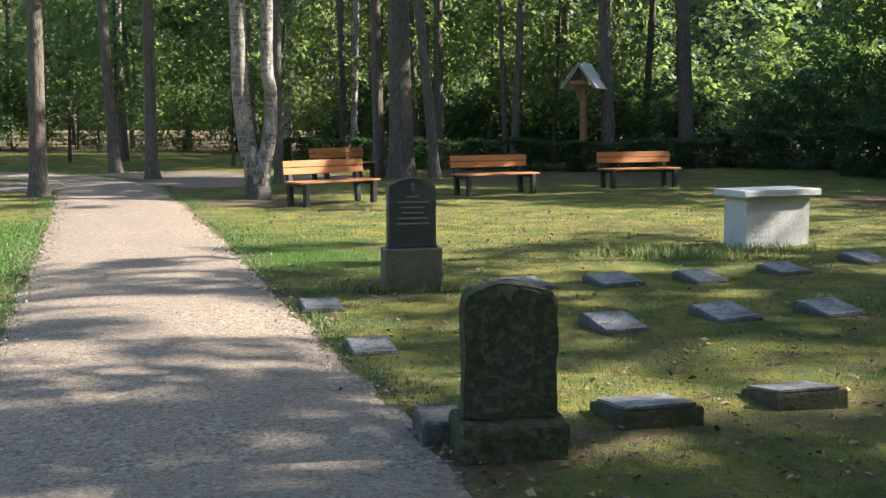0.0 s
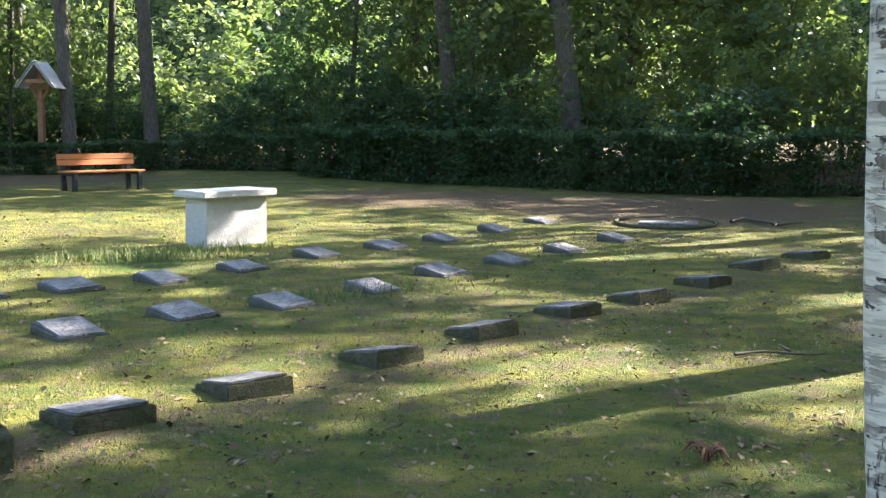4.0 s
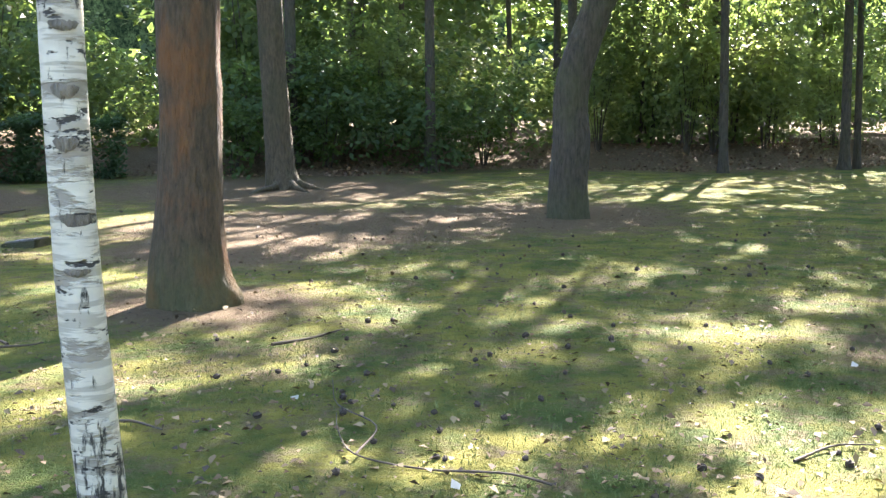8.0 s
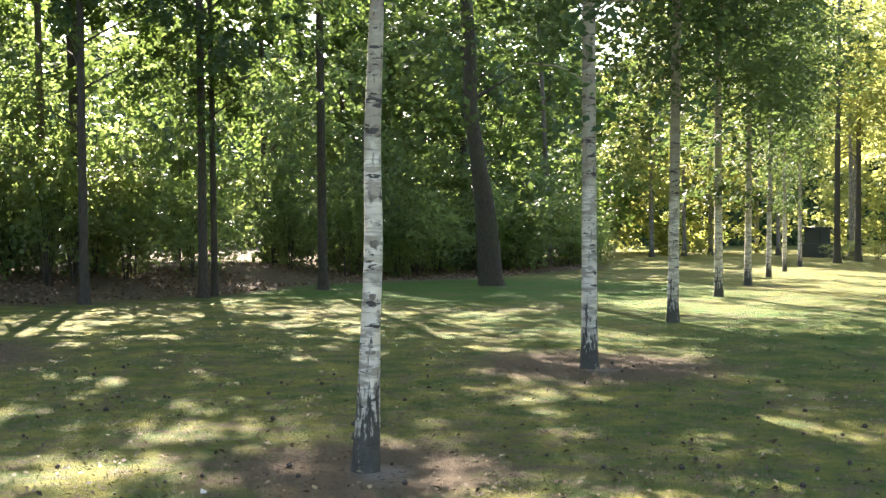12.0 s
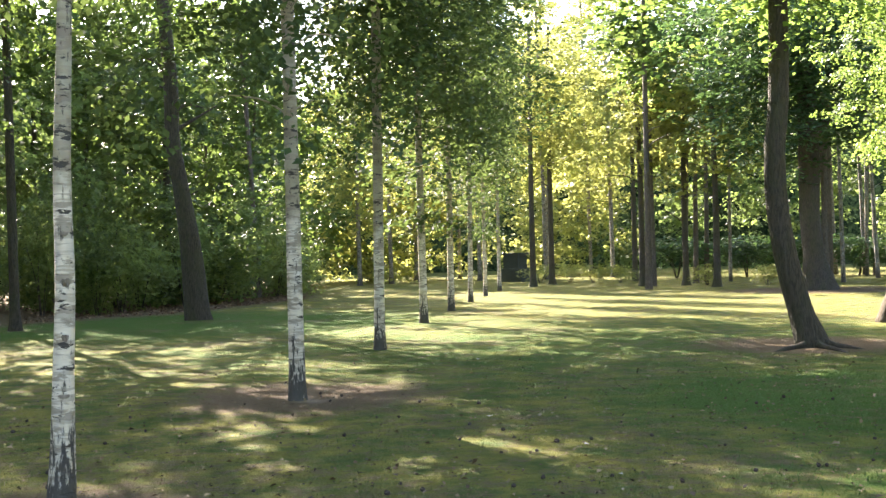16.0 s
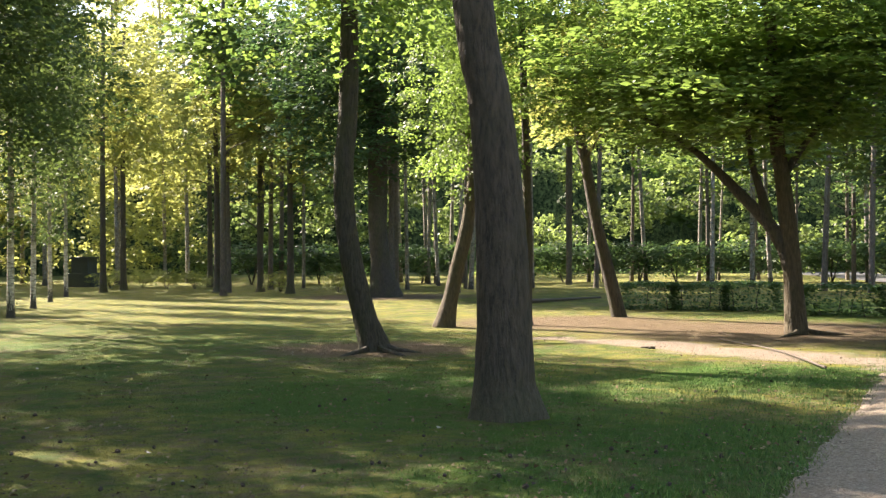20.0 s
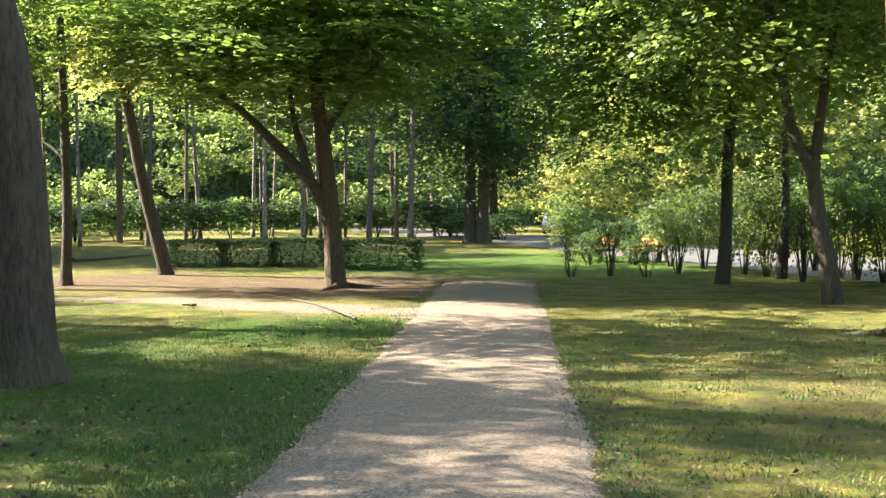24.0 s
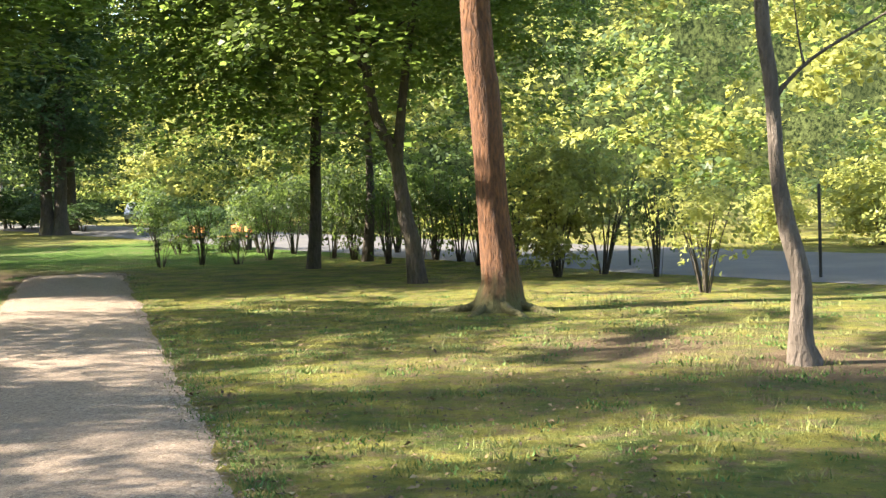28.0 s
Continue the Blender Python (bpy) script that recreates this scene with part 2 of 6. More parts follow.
def gravel_material():
    n = Nodes("sandy_gravel")
    v = n.coords(world_space=True)
    grit = n.node("TexVoronoi", 1, None, Vector=v, Scale=85.0)
    gritv = n.node("RGBToBW", Color=grit)
    big = n.noise(v, 0.8, 6, 0.65)
    fine = n.noise(v, 30, 5, 0.7)
    coarse = n.node("RGBToBW", Color=n.node("TexVoronoi", 1, None, Vector=v, Scale=38.0))
    col = n.mix(gritv, (0.145, 0.108, 0.076), (0.42, 0.335, 0.25))
    col = n.mix(n.ramp(coarse, (0.72, 0.0), (0.86, 0.75)), col, (0.10, 0.082, 0.065))
    col = n.mix(n.ramp(coarse, (0.10, 0.7), (0.22, 0.0)), col, (0.46, 0.39, 0.31))
    col = n.mix(n.ramp(big, (0.35, 0.0), (0.7, 0.6)), col, (0.22, 0.175, 0.135))
    col = n.mix(n.ramp(fine, (0.6, 0.0), (0.75, 0.6)), col, (0.11, 0.09, 0.068))
    h = n.maths("ADD", n.maths("ADD", gritv, coarse), fine)
    return n.finish(col, 0.95, n.bump(h, 0.9, 0.018), Specular_IOR_Level=0.2)


def asphalt_material():
    n = Nodes("asphalt")
    v = n.coords(world_space=True)
    col = n.mix(n.noise(v, 60, 3), (0.045, 0.045, 0.05), (0.11, 0.108, 0.105))
    col = n.mix(n.ramp(n.noise(v, 0.7, 5), (0.45, 0.0), (0.7, 0.7)), col, (0.135, 0.125, 0.11))
    return n.finish(col, 0.85, n.bump(n.noise(v, 90, 2), 0.4, 0.006))


TURF, GRAVEL, ASPHALT = turf_material(), gravel_material(), asphalt_material()
PINE_BARK = bark_material("pine_bark", (0.045, 0.033, 0.026), (0.19, 0.15, 0.125))
BROWN_BARK = bark_material("brown_bark", (0.038, 0.027, 0.018), (0.132, 0.098, 0.058), (0.06, 0.06, 0.025), 0.45)
OAK_BARK = bark_material("red_brown_bark", (0.034, 0.024, 0.015), (0.138, 0.090, 0.054), (0.22, 0.088, 0.028), 0.8, 1.0, 0.6)
ORANGE_BARK = bark_material("orange_brown_bark", (0.018, 0.010, 0.007), (0.185, 0.082, 0.032), (0.09, 0.042, 0.02), 0.5, 0.9, 0.9)
FURROWED_BARK = bark_material("furrowed_bark", (0.024, 0.018, 0.013), (0.122, 0.088, 0.062), (0.065, 0.058, 0.036), 0.3, 0.75, 0.3)
GREY_BARK = bark_material("grey_bark", (0.030, 0.024, 0.018), (0.118, 0.092, 0.070), (0.10, 0.105, 0.045), 0.5, 1.0, 0.4)
SMOOTH_BARK = bark_material("smooth_grey_bark", (0.075, 0.060, 0.045), (0.16, 0.132, 0.105), (0.08, 0.066, 0.05), 0.5, 0.7)
DARK_BARK = bark_material("dark_bark", (0.025, 0.020, 0.015), (0.098, 0.078, 0.058))
BIRCH_BARK = birch_material("birch_bark")
CLEAN_BIRCH = birch_material("clean_birch_bark", 0.0, 0.34)
OLD_BIRCH = birch_material("old_birch_bark", 0.9)
LEAF = leaf_material("broad_leaves", (0.030, 0.060, 0.026), (0.088, 0.134, 0.048), (0.225, 0.325, 0.07), 0.44)
# Lighter copies of LEAF: brightness the dim woods lack is put into the colour.
LEAF_EDGE = leaf_material("wood_edge_leaves", (0.042, 0.074, 0.036), (0.120, 0.160, 0.068), (0.28, 0.375, 0.10), 0.56)
LEAF_UNDER = leaf_material("brightened_leaves", (0.060, 0.098, 0.046), (0.165, 0.215, 0.085), (0.40, 0.49, 0.13), 0.58)
# Yellower, paler leaf copy: the brightness of sunlit foliage is put into its colour.
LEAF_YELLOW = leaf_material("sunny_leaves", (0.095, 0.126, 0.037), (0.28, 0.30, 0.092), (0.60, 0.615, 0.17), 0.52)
LEAF_MAPLE = leaf_material("maple_leaves", (0.050, 0.094, 0.022), (0.125, 0.190, 0.046), (0.30, 0.44, 0.09), 0.5)
# Dark hedge leaves; on lime crowns and wood shrubs the darkness is painted shade.
LEAF_DARK = leaf_material("dark_leaves", (0.030, 0.062, 0.034), (0.075, 0.122, 0.056), (0.14, 0.25, 0.07), 0.38, 0.55)
LEAF_BIRCH = leaf_material("birch_leaves", (0.032, 0.060, 0.028), (0.085, 0.122, 0.050), (0.165, 0.235, 0.062), 0.38, 0.6)
NEEDLES = leaf_material("pine_needles", (0.022, 0.042, 0.026), (0.062, 0.085, 0.050), (0.07, 0.11, 0.04), 0.22)
MOSSY_STONE = stone_material("mossy_stone", (0.062, 0.060, 0.038), (0.150, 0.140, 0.095), (0.078, 0.082, 0.034), 0.85, 0.95, 46, 0.12, 0.018, 0.16)
GREY_STONE = stone_material("grey_stone", (0.065, 0.061, 0.055), (0.19, 0.178, 0.16), (0.05, 0.055, 0.025), 0.7)
SLAB_STONE = stone_material("slab_stone", (0.075, 0.07, 0.072), (0.36, 0.34, 0.335), (0.07, 0.064, 0.05), 0.9, 0.5, 34, 0.5, 0.008, 0.55)
DARK_STONE = stone_material("dark_granite", (0.018, 0.026, 0.022), (0.055, 0.068, 0.06), (0.04, 0.05, 0.03), 0.3, 0.45, 120, 0.5)
PLINTH_STONE = stone_material("plinth_stone", (0.11, 0.095, 0.068), (0.24, 0.205, 0.155), (0.085, 0.08, 0.045), 0.35, 0.9, 60, 0.3, 0.008, 0.08)
CONCRETE = stone_material("pale_concrete", (0.42, 0.41, 0.39), (0.62, 0.60, 0.57), (0.36, 0.35, 0.32), 0.4, 0.85, 80, 0.4, 0.004, 0.05)
BENCH_WOOD = wood_material("bench_wood", (0.29, 0.10, 0.025), (0.54, 0.225, 0.06))
SHRINE_WOOD = wood_material("shrine_wood", (0.16, 0.07, 0.03), (0.36, 0.18, 0.08))
SHINGLE_WOOD = wood_material("weathered_shingle", (0.34, 0.32, 0.31), (0.62, 0.60, 0.58))
BLACK_STEEL = plain_material("black_painted_steel", (0.015, 0.015, 0.016), 0.5)
CARVED = plain_material("engraving", (0.20, 0.20, 0.18), 0.8)
CONE_BROWN = plain_material("cone_brown", (0.06, 0.042, 0.03), 0.9)
TWIG_BROWN = plain_material("twig_brown", (0.10, 0.075, 0.055), 0.9)


# ---- building helpers ----
def link(name, me, material, parent=None, label=""):
    ob = new(name, me)
    if material is not None and not me.materials:
        me.materials.append(material)
    ob.parent = parent
    return tagged(ob, label)


def part(name, bm, material, parent=None, label=""):
    me = bpy.data.meshes.new(name)
    bm.to_mesh(me)
    bm.free()
    return link(name, me, material, parent, label)


def thing(name, m, label, category, group="", kind=""):
    ob = new(name)
    ob.empty_display_size = 0.2
    ob.matrix_world = m
    return tagged(ob, label, category, group, kind)


def box(bm, sx, sy, sz, m=Matrix(), bevel=0.0, segments=1):
    made = bmesh.ops.create_cube(bm, size=1, matrix=m @ Matrix.Diagonal((sx, sy, sz, 1)))
    if bevel:
        edges = {e for v in made["verts"] for e in v.link_edges}
        bmesh.ops.bevel(bm, geom=list(edges), offset=bevel, segments=segments, affect="EDGES")
    return bm


def boxed(sx, sy, sz, m=Matrix(), bevel=0.0, segments=1):
    return box(bmesh.new(), sx, sy, sz, m, bevel, segments)


def faces_mesh(name, co, faces_idx, per):
    """A mesh from an array of places and equal-sided faces."""
    me = bpy.data.meshes.new(name)
    n, k = len(co), len(faces_idx)
    me.vertices.add(n)
    me.vertices.foreach_set("co", np.asarray(co, np.float32).ravel())
    me.loops.add(k * per)
    me.loops.foreach_set("vertex_index", np.asarray(faces_idx, np.int32).ravel())
    me.polygons.add(k)
    me.polygons.foreach_set("loop_start", np.arange(k, dtype=np.int32) * per)
    me.polygons.foreach_set("loop_total", np.full(k, per, np.int32))
    me.update(calc_edges=True)
    return me


def tube(points, radii, sides=10, rough=0.0, seed=0, lobes=0.0):
    """Places and quads of a tapering round limb along a smooth line through points."""
    pts, rad = np.asarray(points, float), np.asarray(radii, float)
    rng = np.random.default_rng(seed)
    up = np.array([0.0, 0.0, 1.0])
    tan = np.gradient(pts, axis=0)
    tan /= np.linalg.norm(tan, axis=1)[:, None] + 1e-9
    whole = pts[-1] - pts[0]
    ref = np.array([[1.0, 0.3, 0]]) if abs(whole @ up) > 0.6 * np.linalg.norm(whole) else np.array([[0, 0.02, 1.0]])
    a = np.cross(tan, ref)
    a /= np.linalg.norm(a, axis=1)[:, None]
    b = np.cross(tan, a)
    th = np.linspace(0, 2 * np.pi, sides, endpoint=False)
    knobs = rng.normal(size=(len(pts), sides))
    for i in range(1, len(pts)):
        knobs[i] = 0.6 * knobs[i - 1] + 0.8 * knobs[i]
    r = rad[:, None] * (1 + rough * knobs)
    if lobes:
        low = np.exp(-np.maximum(pts[:, 2] - pts[1, 2], 0) / (1.5 * rad[-1] + 0.1))[:, None]
        r *= 1 + lobes * low * np.maximum(0, np.cos(5 * th + seed) + 0.4 * np.cos(3 * th + 2 * seed))[None]
    ring = pts[:, None] + r[..., None] * (np.cos(th)[None, :, None] * a[:, None] + np.sin(th)[None, :, None] * b[:, None])
    co = ring.reshape(-1, 3)
    i, j = np.meshgrid(np.arange(len(pts) - 1), np.arange(sides), indexing="ij")
    k = (j + 1) % sides
    quads = np.stack([i * sides + j, i * sides + k, (i + 1) * sides + k, (i + 1) * sides + j], -1).reshape(-1, 4)
    return co, quads[:, ::-1]


def joined(name, pieces):
    cos, qs, n = [], [], 0
    for co, q in pieces:
        cos.append(co), qs.append(q + n)
        n += len(co)
    me = faces_mesh(name, np.concatenate(cos), np.concatenate(qs), 4)
    me.polygons.foreach_set("use_smooth", np.ones(len(me.polygons), bool))
    return me


def curve_points(nodes, steps):
    """A smooth line through a few nodes."""
    nodes = np.asarray(nodes, float)
    n = len(nodes)
    ext = np.vstack([2 * nodes[0] - nodes[1], nodes, 2 * nodes[-1] - nodes[-2]])
    out = []
    for s in np.linspace(0, n - 1 - 1e-6, steps):
        i, f = int(s), s - int(s)
        p0, p1, p2, p3 = ext[i:i + 4]
        out.append(0.5 * (2 * p1 + (p2 - p0) * f + (2 * p0 - 5 * p1 + 4 * p2 - p3) * f * f + (3 * p1 - p0 - 3 * p2 + p3) * f ** 3))
    return np.array(out)


def unit(v):
    return v / (np.linalg.norm(v, axis=1)[:, None] + 1e-9)


def leaf_mesh(name, centres, size, rng, droop=0.35, narrow=0.6, facing=None):
    """Many small folded leaves round the given places; facing: the way each spray turns its upper side."""
    n = len(centres)
    if facing is None:
        a = rng.normal(size=(n, 3))
        a[:, 2] = a[:, 2] * 0.5 - droop
        a = unit(a)
        b = unit(np.cross(a, rng.normal(size=(n, 3)) * 0.5 + [0, 0, 1.0]))
    else:
        up = unit(facing + rng.normal(size=(n, 3)) * 0.42)
        a = unit(np.cross(up, rng.normal(size=(n, 3))))
        b = np.cross(up, a)
    up = np.cross(a, b)
    s = (size * rng.uniform(0.6, 1.4, n))[:, None]
    mid = centres + up * s * 0.12
    co = np.stack([centres - a * s * 0.5, mid + b * s * 0.5 * narrow, centres + a * s * 0.5, mid - b * s * 0.5 * narrow], 1).reshape(-1, 3)
    return faces_mesh(name, co, np.arange(4 * n).reshape(n, 4), 4)


def sprays(rng, centres, per, spread, outward=None):
    """Leaf places in flat sprays, each a thin tilted fan of leaves round its centre, and the way the fans face."""
    m = len(centres)
    face = rng.normal(size=(m, 3)) * 0.36 + [0, 0, 1.0]
    if outward is not None:
        face = face + outward * 0.45
    face = unit(face)
    u = unit(np.cross(face, rng.normal(size=(m, 3))))
    v = np.cross(face, u)
    k = (spread * rng.uniform(0.7, 1.5, m))[:, None, None]
    r = np.sqrt(rng.uniform(0, 1, (m, per, 1))) * k * 1.5
    th = rng.uniform(0, 2 * np.pi, (m, per, 1))
    p = centres[:, None] + r * (np.cos(th) * u[:, None] + 0.62 * np.sin(th) * v[:, None]) + face[:, None] * (rng.normal(size=(m, per, 1)) * 0.16 * k - 0.22 * r * r / k)
    return p.reshape(-1, 3), np.repeat(face, per, 0)


def clumped(rng, clumps, per, radii, spread, shell=0.5, flat=0.55):
    """Leaf places in clumps inside an egg-shaped crown centred at the origin."""
    d = unit(rng.normal(size=(clumps, 3)))
    bulge = 1 + 0.22 * np.sin(3.1 * d[:, 0] + 2.3 * d[:, 1] + 4.0 * d[:, 2] + rng.uniform(0, 6)) * np.cos(2.7 * d[:, 1] - 3.3 * d[:, 2])
    c = d * (bulge * rng.uniform(0, 1, clumps) ** shell)[:, None] * radii
    if flat > 0.9:
        k = spread * rng.uniform(0.6, 1.4, (clumps, 1, 1))
        return (c[:, None] + rng.normal(size=(clumps, per, 3)) * k * [1, 1, flat]).reshape(-1, 3), None
    return sprays(rng, c, per, spread, d)


# ---- plan ----
WOOD_EDGE = ((-45, 45), (-16, 50), (-5, 47), (2, 38), (8.4, 38.5), (11.5, 32.5), (11.0, 29.5), (13.2, 25.1), (16.6, 20), (20.3, 18.4), (22.0, 13.4), (26.5, 11.3),
             (26.8, 7), (30, 3.3), (36, 1.5), (39.5, -3.7), (50, -11), (68, -15))
PATH_LINE = ((-36, 37), (-20, 33.8), (-11.4, 30.2), (-8.0, 26.2), (-6.35, 21.9), (-4.62, 16.5), (-2.98, 11.0), (-1.6, 6.5), (0.35, 0.4), (2.98, -6.2), (5.3, -11.3), (10.6, -23.0), (11.4, -25.0))


def off_line(line, x, y):
    """Distance from a broken line, and the side: above nought on its left."""
    best, side = np.full(np.shape(x), 1e9), np.zeros(np.shape(x))
    for (ax, ay), (bx, by) in zip(line, line[1:]):
        dx, dy = bx - ax, by - ay
        k = np.clip(((x - ax) * dx + (y - ay) * dy) / (dx * dx + dy * dy), 0, 1)
        d = np.hypot(x - ax - k * dx, y - ay - k * dy)
        cross = dx * (y - ay) - dy * (x - ax)
        closer = d < best
        best, side = np.where(closer, d, best), np.where(closer, np.sign(cross), side)
    return best, side


def ground_z(x, y):
    """The lawn rises gently to the east; behind the wood's edge a low bank of leaf soil stands."""
    s = 0.927 * x - 0.375 * y - 8.0
    d, side = off_line(WOOD_EDGE, x, y)
    stretch, _ = off_line(WOOD_EDGE[9:15], x, y)
    k = np.clip((np.where(side > 0, d, 0.0) - 0.3) / 3.2, 0, 1) * np.clip(1 - (stretch - d) / 3.0, 0, 1)
    swell = 0.02 * np.sin(1.3 * x + 0.7 * y) * np.sin(0.9 * y - 0.5 * x) * np.clip(np.hypot(x, y) / 6, 0, 1)
    return 0.007 * (s + np.sqrt(s * s + 36.0)) - 0.014 + 0.5 * k * k * (3 - 2 * k) + swell


def near(x, y, cx, cy, r):
    return np.clip(1.3 - np.hypot(x - cx, y - cy) / r, 0, 1)


# ---- ground ----
def build_ground():
    u = np.linspace(-1, 1, 261)
    axis = 1.6 * np.sinh(u * 7.4)
    x, y = np.meshgrid(axis, axis, indexing="ij")
    z = ground_z(np.clip(x, -120, 120), np.clip(y, -120, 120))
    co = np.stack([x, y, z], -1).reshape(-1, 3)
    n = len(axis)
    i, j = np.meshgrid(np.arange(n - 1), np.arange(n - 1), indexing="ij")
    quads = np.stack([i * n + j, (i + 1) * n + j, (i + 1) * n + j + 1, i * n + j + 1], -1).reshape(-1, 4)
    me = faces_mesh("ground", co, quads, 4)
    me.polygons.foreach_set("use_smooth", np.ones(len(me.polygons), bool))
    d, side = off_line(WOOD_EDGE, x, y)
    litter = np.clip(0.55 + np.where(side > 0, d, -d) * 0.25, 0, 1)
    for cx, cy, r in ((8.2, -0.1, 1.5), (14.3, -3.1, 2.2), (13.0, 8.5, 3.6), (10.5, 8.0, 2.0), (17.3, -13.0, 2.6), (39.8, -30.5, 5.0), (14.6, -22.5, 5.5), (20.5, -22.0, 4.5), (18.5, 13, 5.0), (15.7, 6.4, 3.2), (7.4, 5.9, 1.3), (10, 21, 3.5), (13, 17, 4.5), (-8, 27, 4.5), (-3.4, 21, 1.6), (3, 31, 5.0), (-2.4, -10.9, 1.3), (-0.6, -12.3, 1.2), (-4.0, -10.2, 1.0), (0.1, 5.6, 0.7), (-0.5, 10.6, 0.8)):
        litter = np.maximum(litter, near(x, y, cx, cy, r))
    pd, _ = off_line(PATH_LINE, x, y)
    litter = np.maximum(litter, np.clip(1.75 - pd, 0, 0.5))
    lush = np.zeros_like(x)
    for cx, cy, r in ((-6, 13, 5.0), (-4.5, 7, 2.2), (13, -36, 11.0), (1.5, -4.0, 1.2), (6.0, -8, 3.0), (11, -9, 3.5), (9.5, -14.0, 2.2), (-1.9, 13, 1.3), (33, -4, 8), (35, 0.0, 8), (2.5, 12.6, 0.7)):
        lush = np.maximum(lush, near(x, y, cx, cy, r))
    for k in range(20):
        litter = np.maximum(litter, 0.55 * near(x, y, 0.9 + 0.44 * k, 5.75 + 0.21 * k, 0.62))
    litter = np.maximum(litter, 0.46 * near(x, y, -1.0, -11.5, 6.5))
    sand = np.zeros_like(x)
    for cx, cy, r in ((8.4, -16.6, 0.9), (9.6, -17.2, 1.0), (11.0, -17.3, 1.2), (12.4, -17.2, 1.3), (14.0, -17.7, 1.1), (15.6, -17.5, 0.9), (17.2, -17.4, 0.8), (-9.0, 26.5, 3.0), (-5.6, 27.4, 2.4), (-12.5, 26.0, 3.0), (-3.2, 29.0, 1.8), (-7.5, 30, 3.0), (14.1, -3.1, 0.5), (8.0, -0.25, 0.35), (21.4, -6.3, 0.4)):
        sand = np.maximum(sand, near(x, y, cx, cy, r))
    lush = np.maximum(lush, 0.5 * near(x, y, 20, -9, 11))
    sand = np.maximum(sand, np.clip((1.4 - pd) * 1.1, 0, 0.54))
    for key, values in (("litter", litter), ("lush", lush), ("sand", sand)):
        me.attributes.new(key, "FLOAT", "POINT").data.foreach_set("value", values.astype(np.float32).ravel())
    return tagged(link("ground", me, TURF), "short mossy turf worn to bare soil in patches", "ground", kind="structure")


def strip(name, line, width, lift, material, steps=120, wobble=0.0, seed=1, across=7, crown=0.0):
    rng = np.random.default_rng(seed)
    p = curve_points([(*q, 0) for q in line], steps)[:, :2]
    t = np.gradient(p, axis=0)
    t /= np.linalg.norm(t, axis=1)[:, None]
    nrm = np.stack([-t[:, 1], t[:, 0]], -1)
    k = np.linspace(-1, 1, across)
    w = width / 2 * np.ones((steps, across))
    edge = np.cumsum(rng.normal(size=(steps, 2)), 0)
    jag = rng.normal(size=(steps, 2))
    jag = (jag + np.roll(jag, 1, 0) + np.roll(jag, 2, 0) + np.roll(jag, 3, 0)) / 2
    edge = wobble * (0.5 * np.sin(edge * 0.3) + 0.4 * jag)
    w[:, 0] += edge[:, 0]
    w[:, -1] += edge[:, 1]
    q = p[:, None] + nrm[:, None] * (k[None] * w)[..., None]
    z = ground_z(q[..., 0], q[..., 1]) + lift + crown * (1 - k[None] ** 2) - 0.024 * (np.abs(k[None]) > 0.99)
    co = np.concatenate([q, z[..., None]], -1).reshape(-1, 3)
    i, j = np.meshgrid(np.arange(steps - 1), np.arange(across - 1), indexing="ij")
    quads = np.stack([i * across + j, i * across + j + 1, (i + 1) * across + j + 1, (i + 1) * across + j], -1).reshape(-1, 4)
    me = faces_mesh(name, co, quads[:, ::-1], 4)
    me.polygons.foreach_set("use_smooth", np.ones(len(me.polygons), bool))
    return link(name, me, material)


build_ground()
tagged(strip("gravel_path", PATH_LINE, 2.14, 0.024, GRAVEL, 700, 0.06, 4, 9, 0.015), "pale sandy gravel footpath through the turf", "path", kind="structure")
tagged(strip("road", ((60, -98), (24, -58), (10, -41.5), (3.9, -34.6), (-3.4, -26.0), (-12, -16.5), (-26, -3), (-50, 18)), 7.2, 0.03, ASPHALT, 90, 0.03, 5, 5), "grey asphalt road beside the cemetery", "road", kind="structure")

# ---- trees ----
def crown_mesh(name, seed, clumps, per, radii, spread, size, shell=0.45, droop=0.35, narrow=0.6, flat=0.55, material=None):
    rng = np.random.default_rng(seed)
    p, facing = clumped(rng, clumps, per, np.array(radii), spread, shell, flat)
    me = leaf_mesh(name, p, size, rng, droop, narrow, facing)
    me.materials.append(material)
    return me


CROWN_BROAD = [crown_mesh("broad_crown", 10 + k, 250, 56, (3.2, 3.2, 4.0), 0.42, 0.135, material=LEAF) for k in range(3)]
CROWN_MAPLE = [crown_mesh("maple_crown", 200 + k, 230, 52, (3.2, 3.2, 4.0), 0.44, 0.128, narrow=0.85, material=LEAF_MAPLE) for k in range(3)]
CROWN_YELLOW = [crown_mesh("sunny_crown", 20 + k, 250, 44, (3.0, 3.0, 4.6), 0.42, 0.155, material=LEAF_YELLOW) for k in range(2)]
CROWN_BIRCH = [crown_mesh("birch_crown", 30 + k, 430, 40, (2.0, 2.0, 5.0), 0.36, 0.12, material=LEAF_BIRCH) for k in range(2)]
NEAR_BIRCH = [crown_mesh("near_birch_crown", 39, 340, 68, (3.1, 3.1, 5.3), 0.58, 0.118, material=LEAF_BIRCH)]
OPEN_BIRCH = [crown_mesh("open_birch_crown", 36, 130, 60, (2.0, 2.0, 5.0), 0.42, 0.12, material=LEAF_BIRCH)]
# Lime crowns whose shaded side is put into a darker leaf colour.
DARKENED = [crown_mesh("darkened_crown", 18 + k, 230, 46, (3.2, 3.2, 4.0), 0.42, 0.15, material=LEAF_DARK) for k in range(2)]
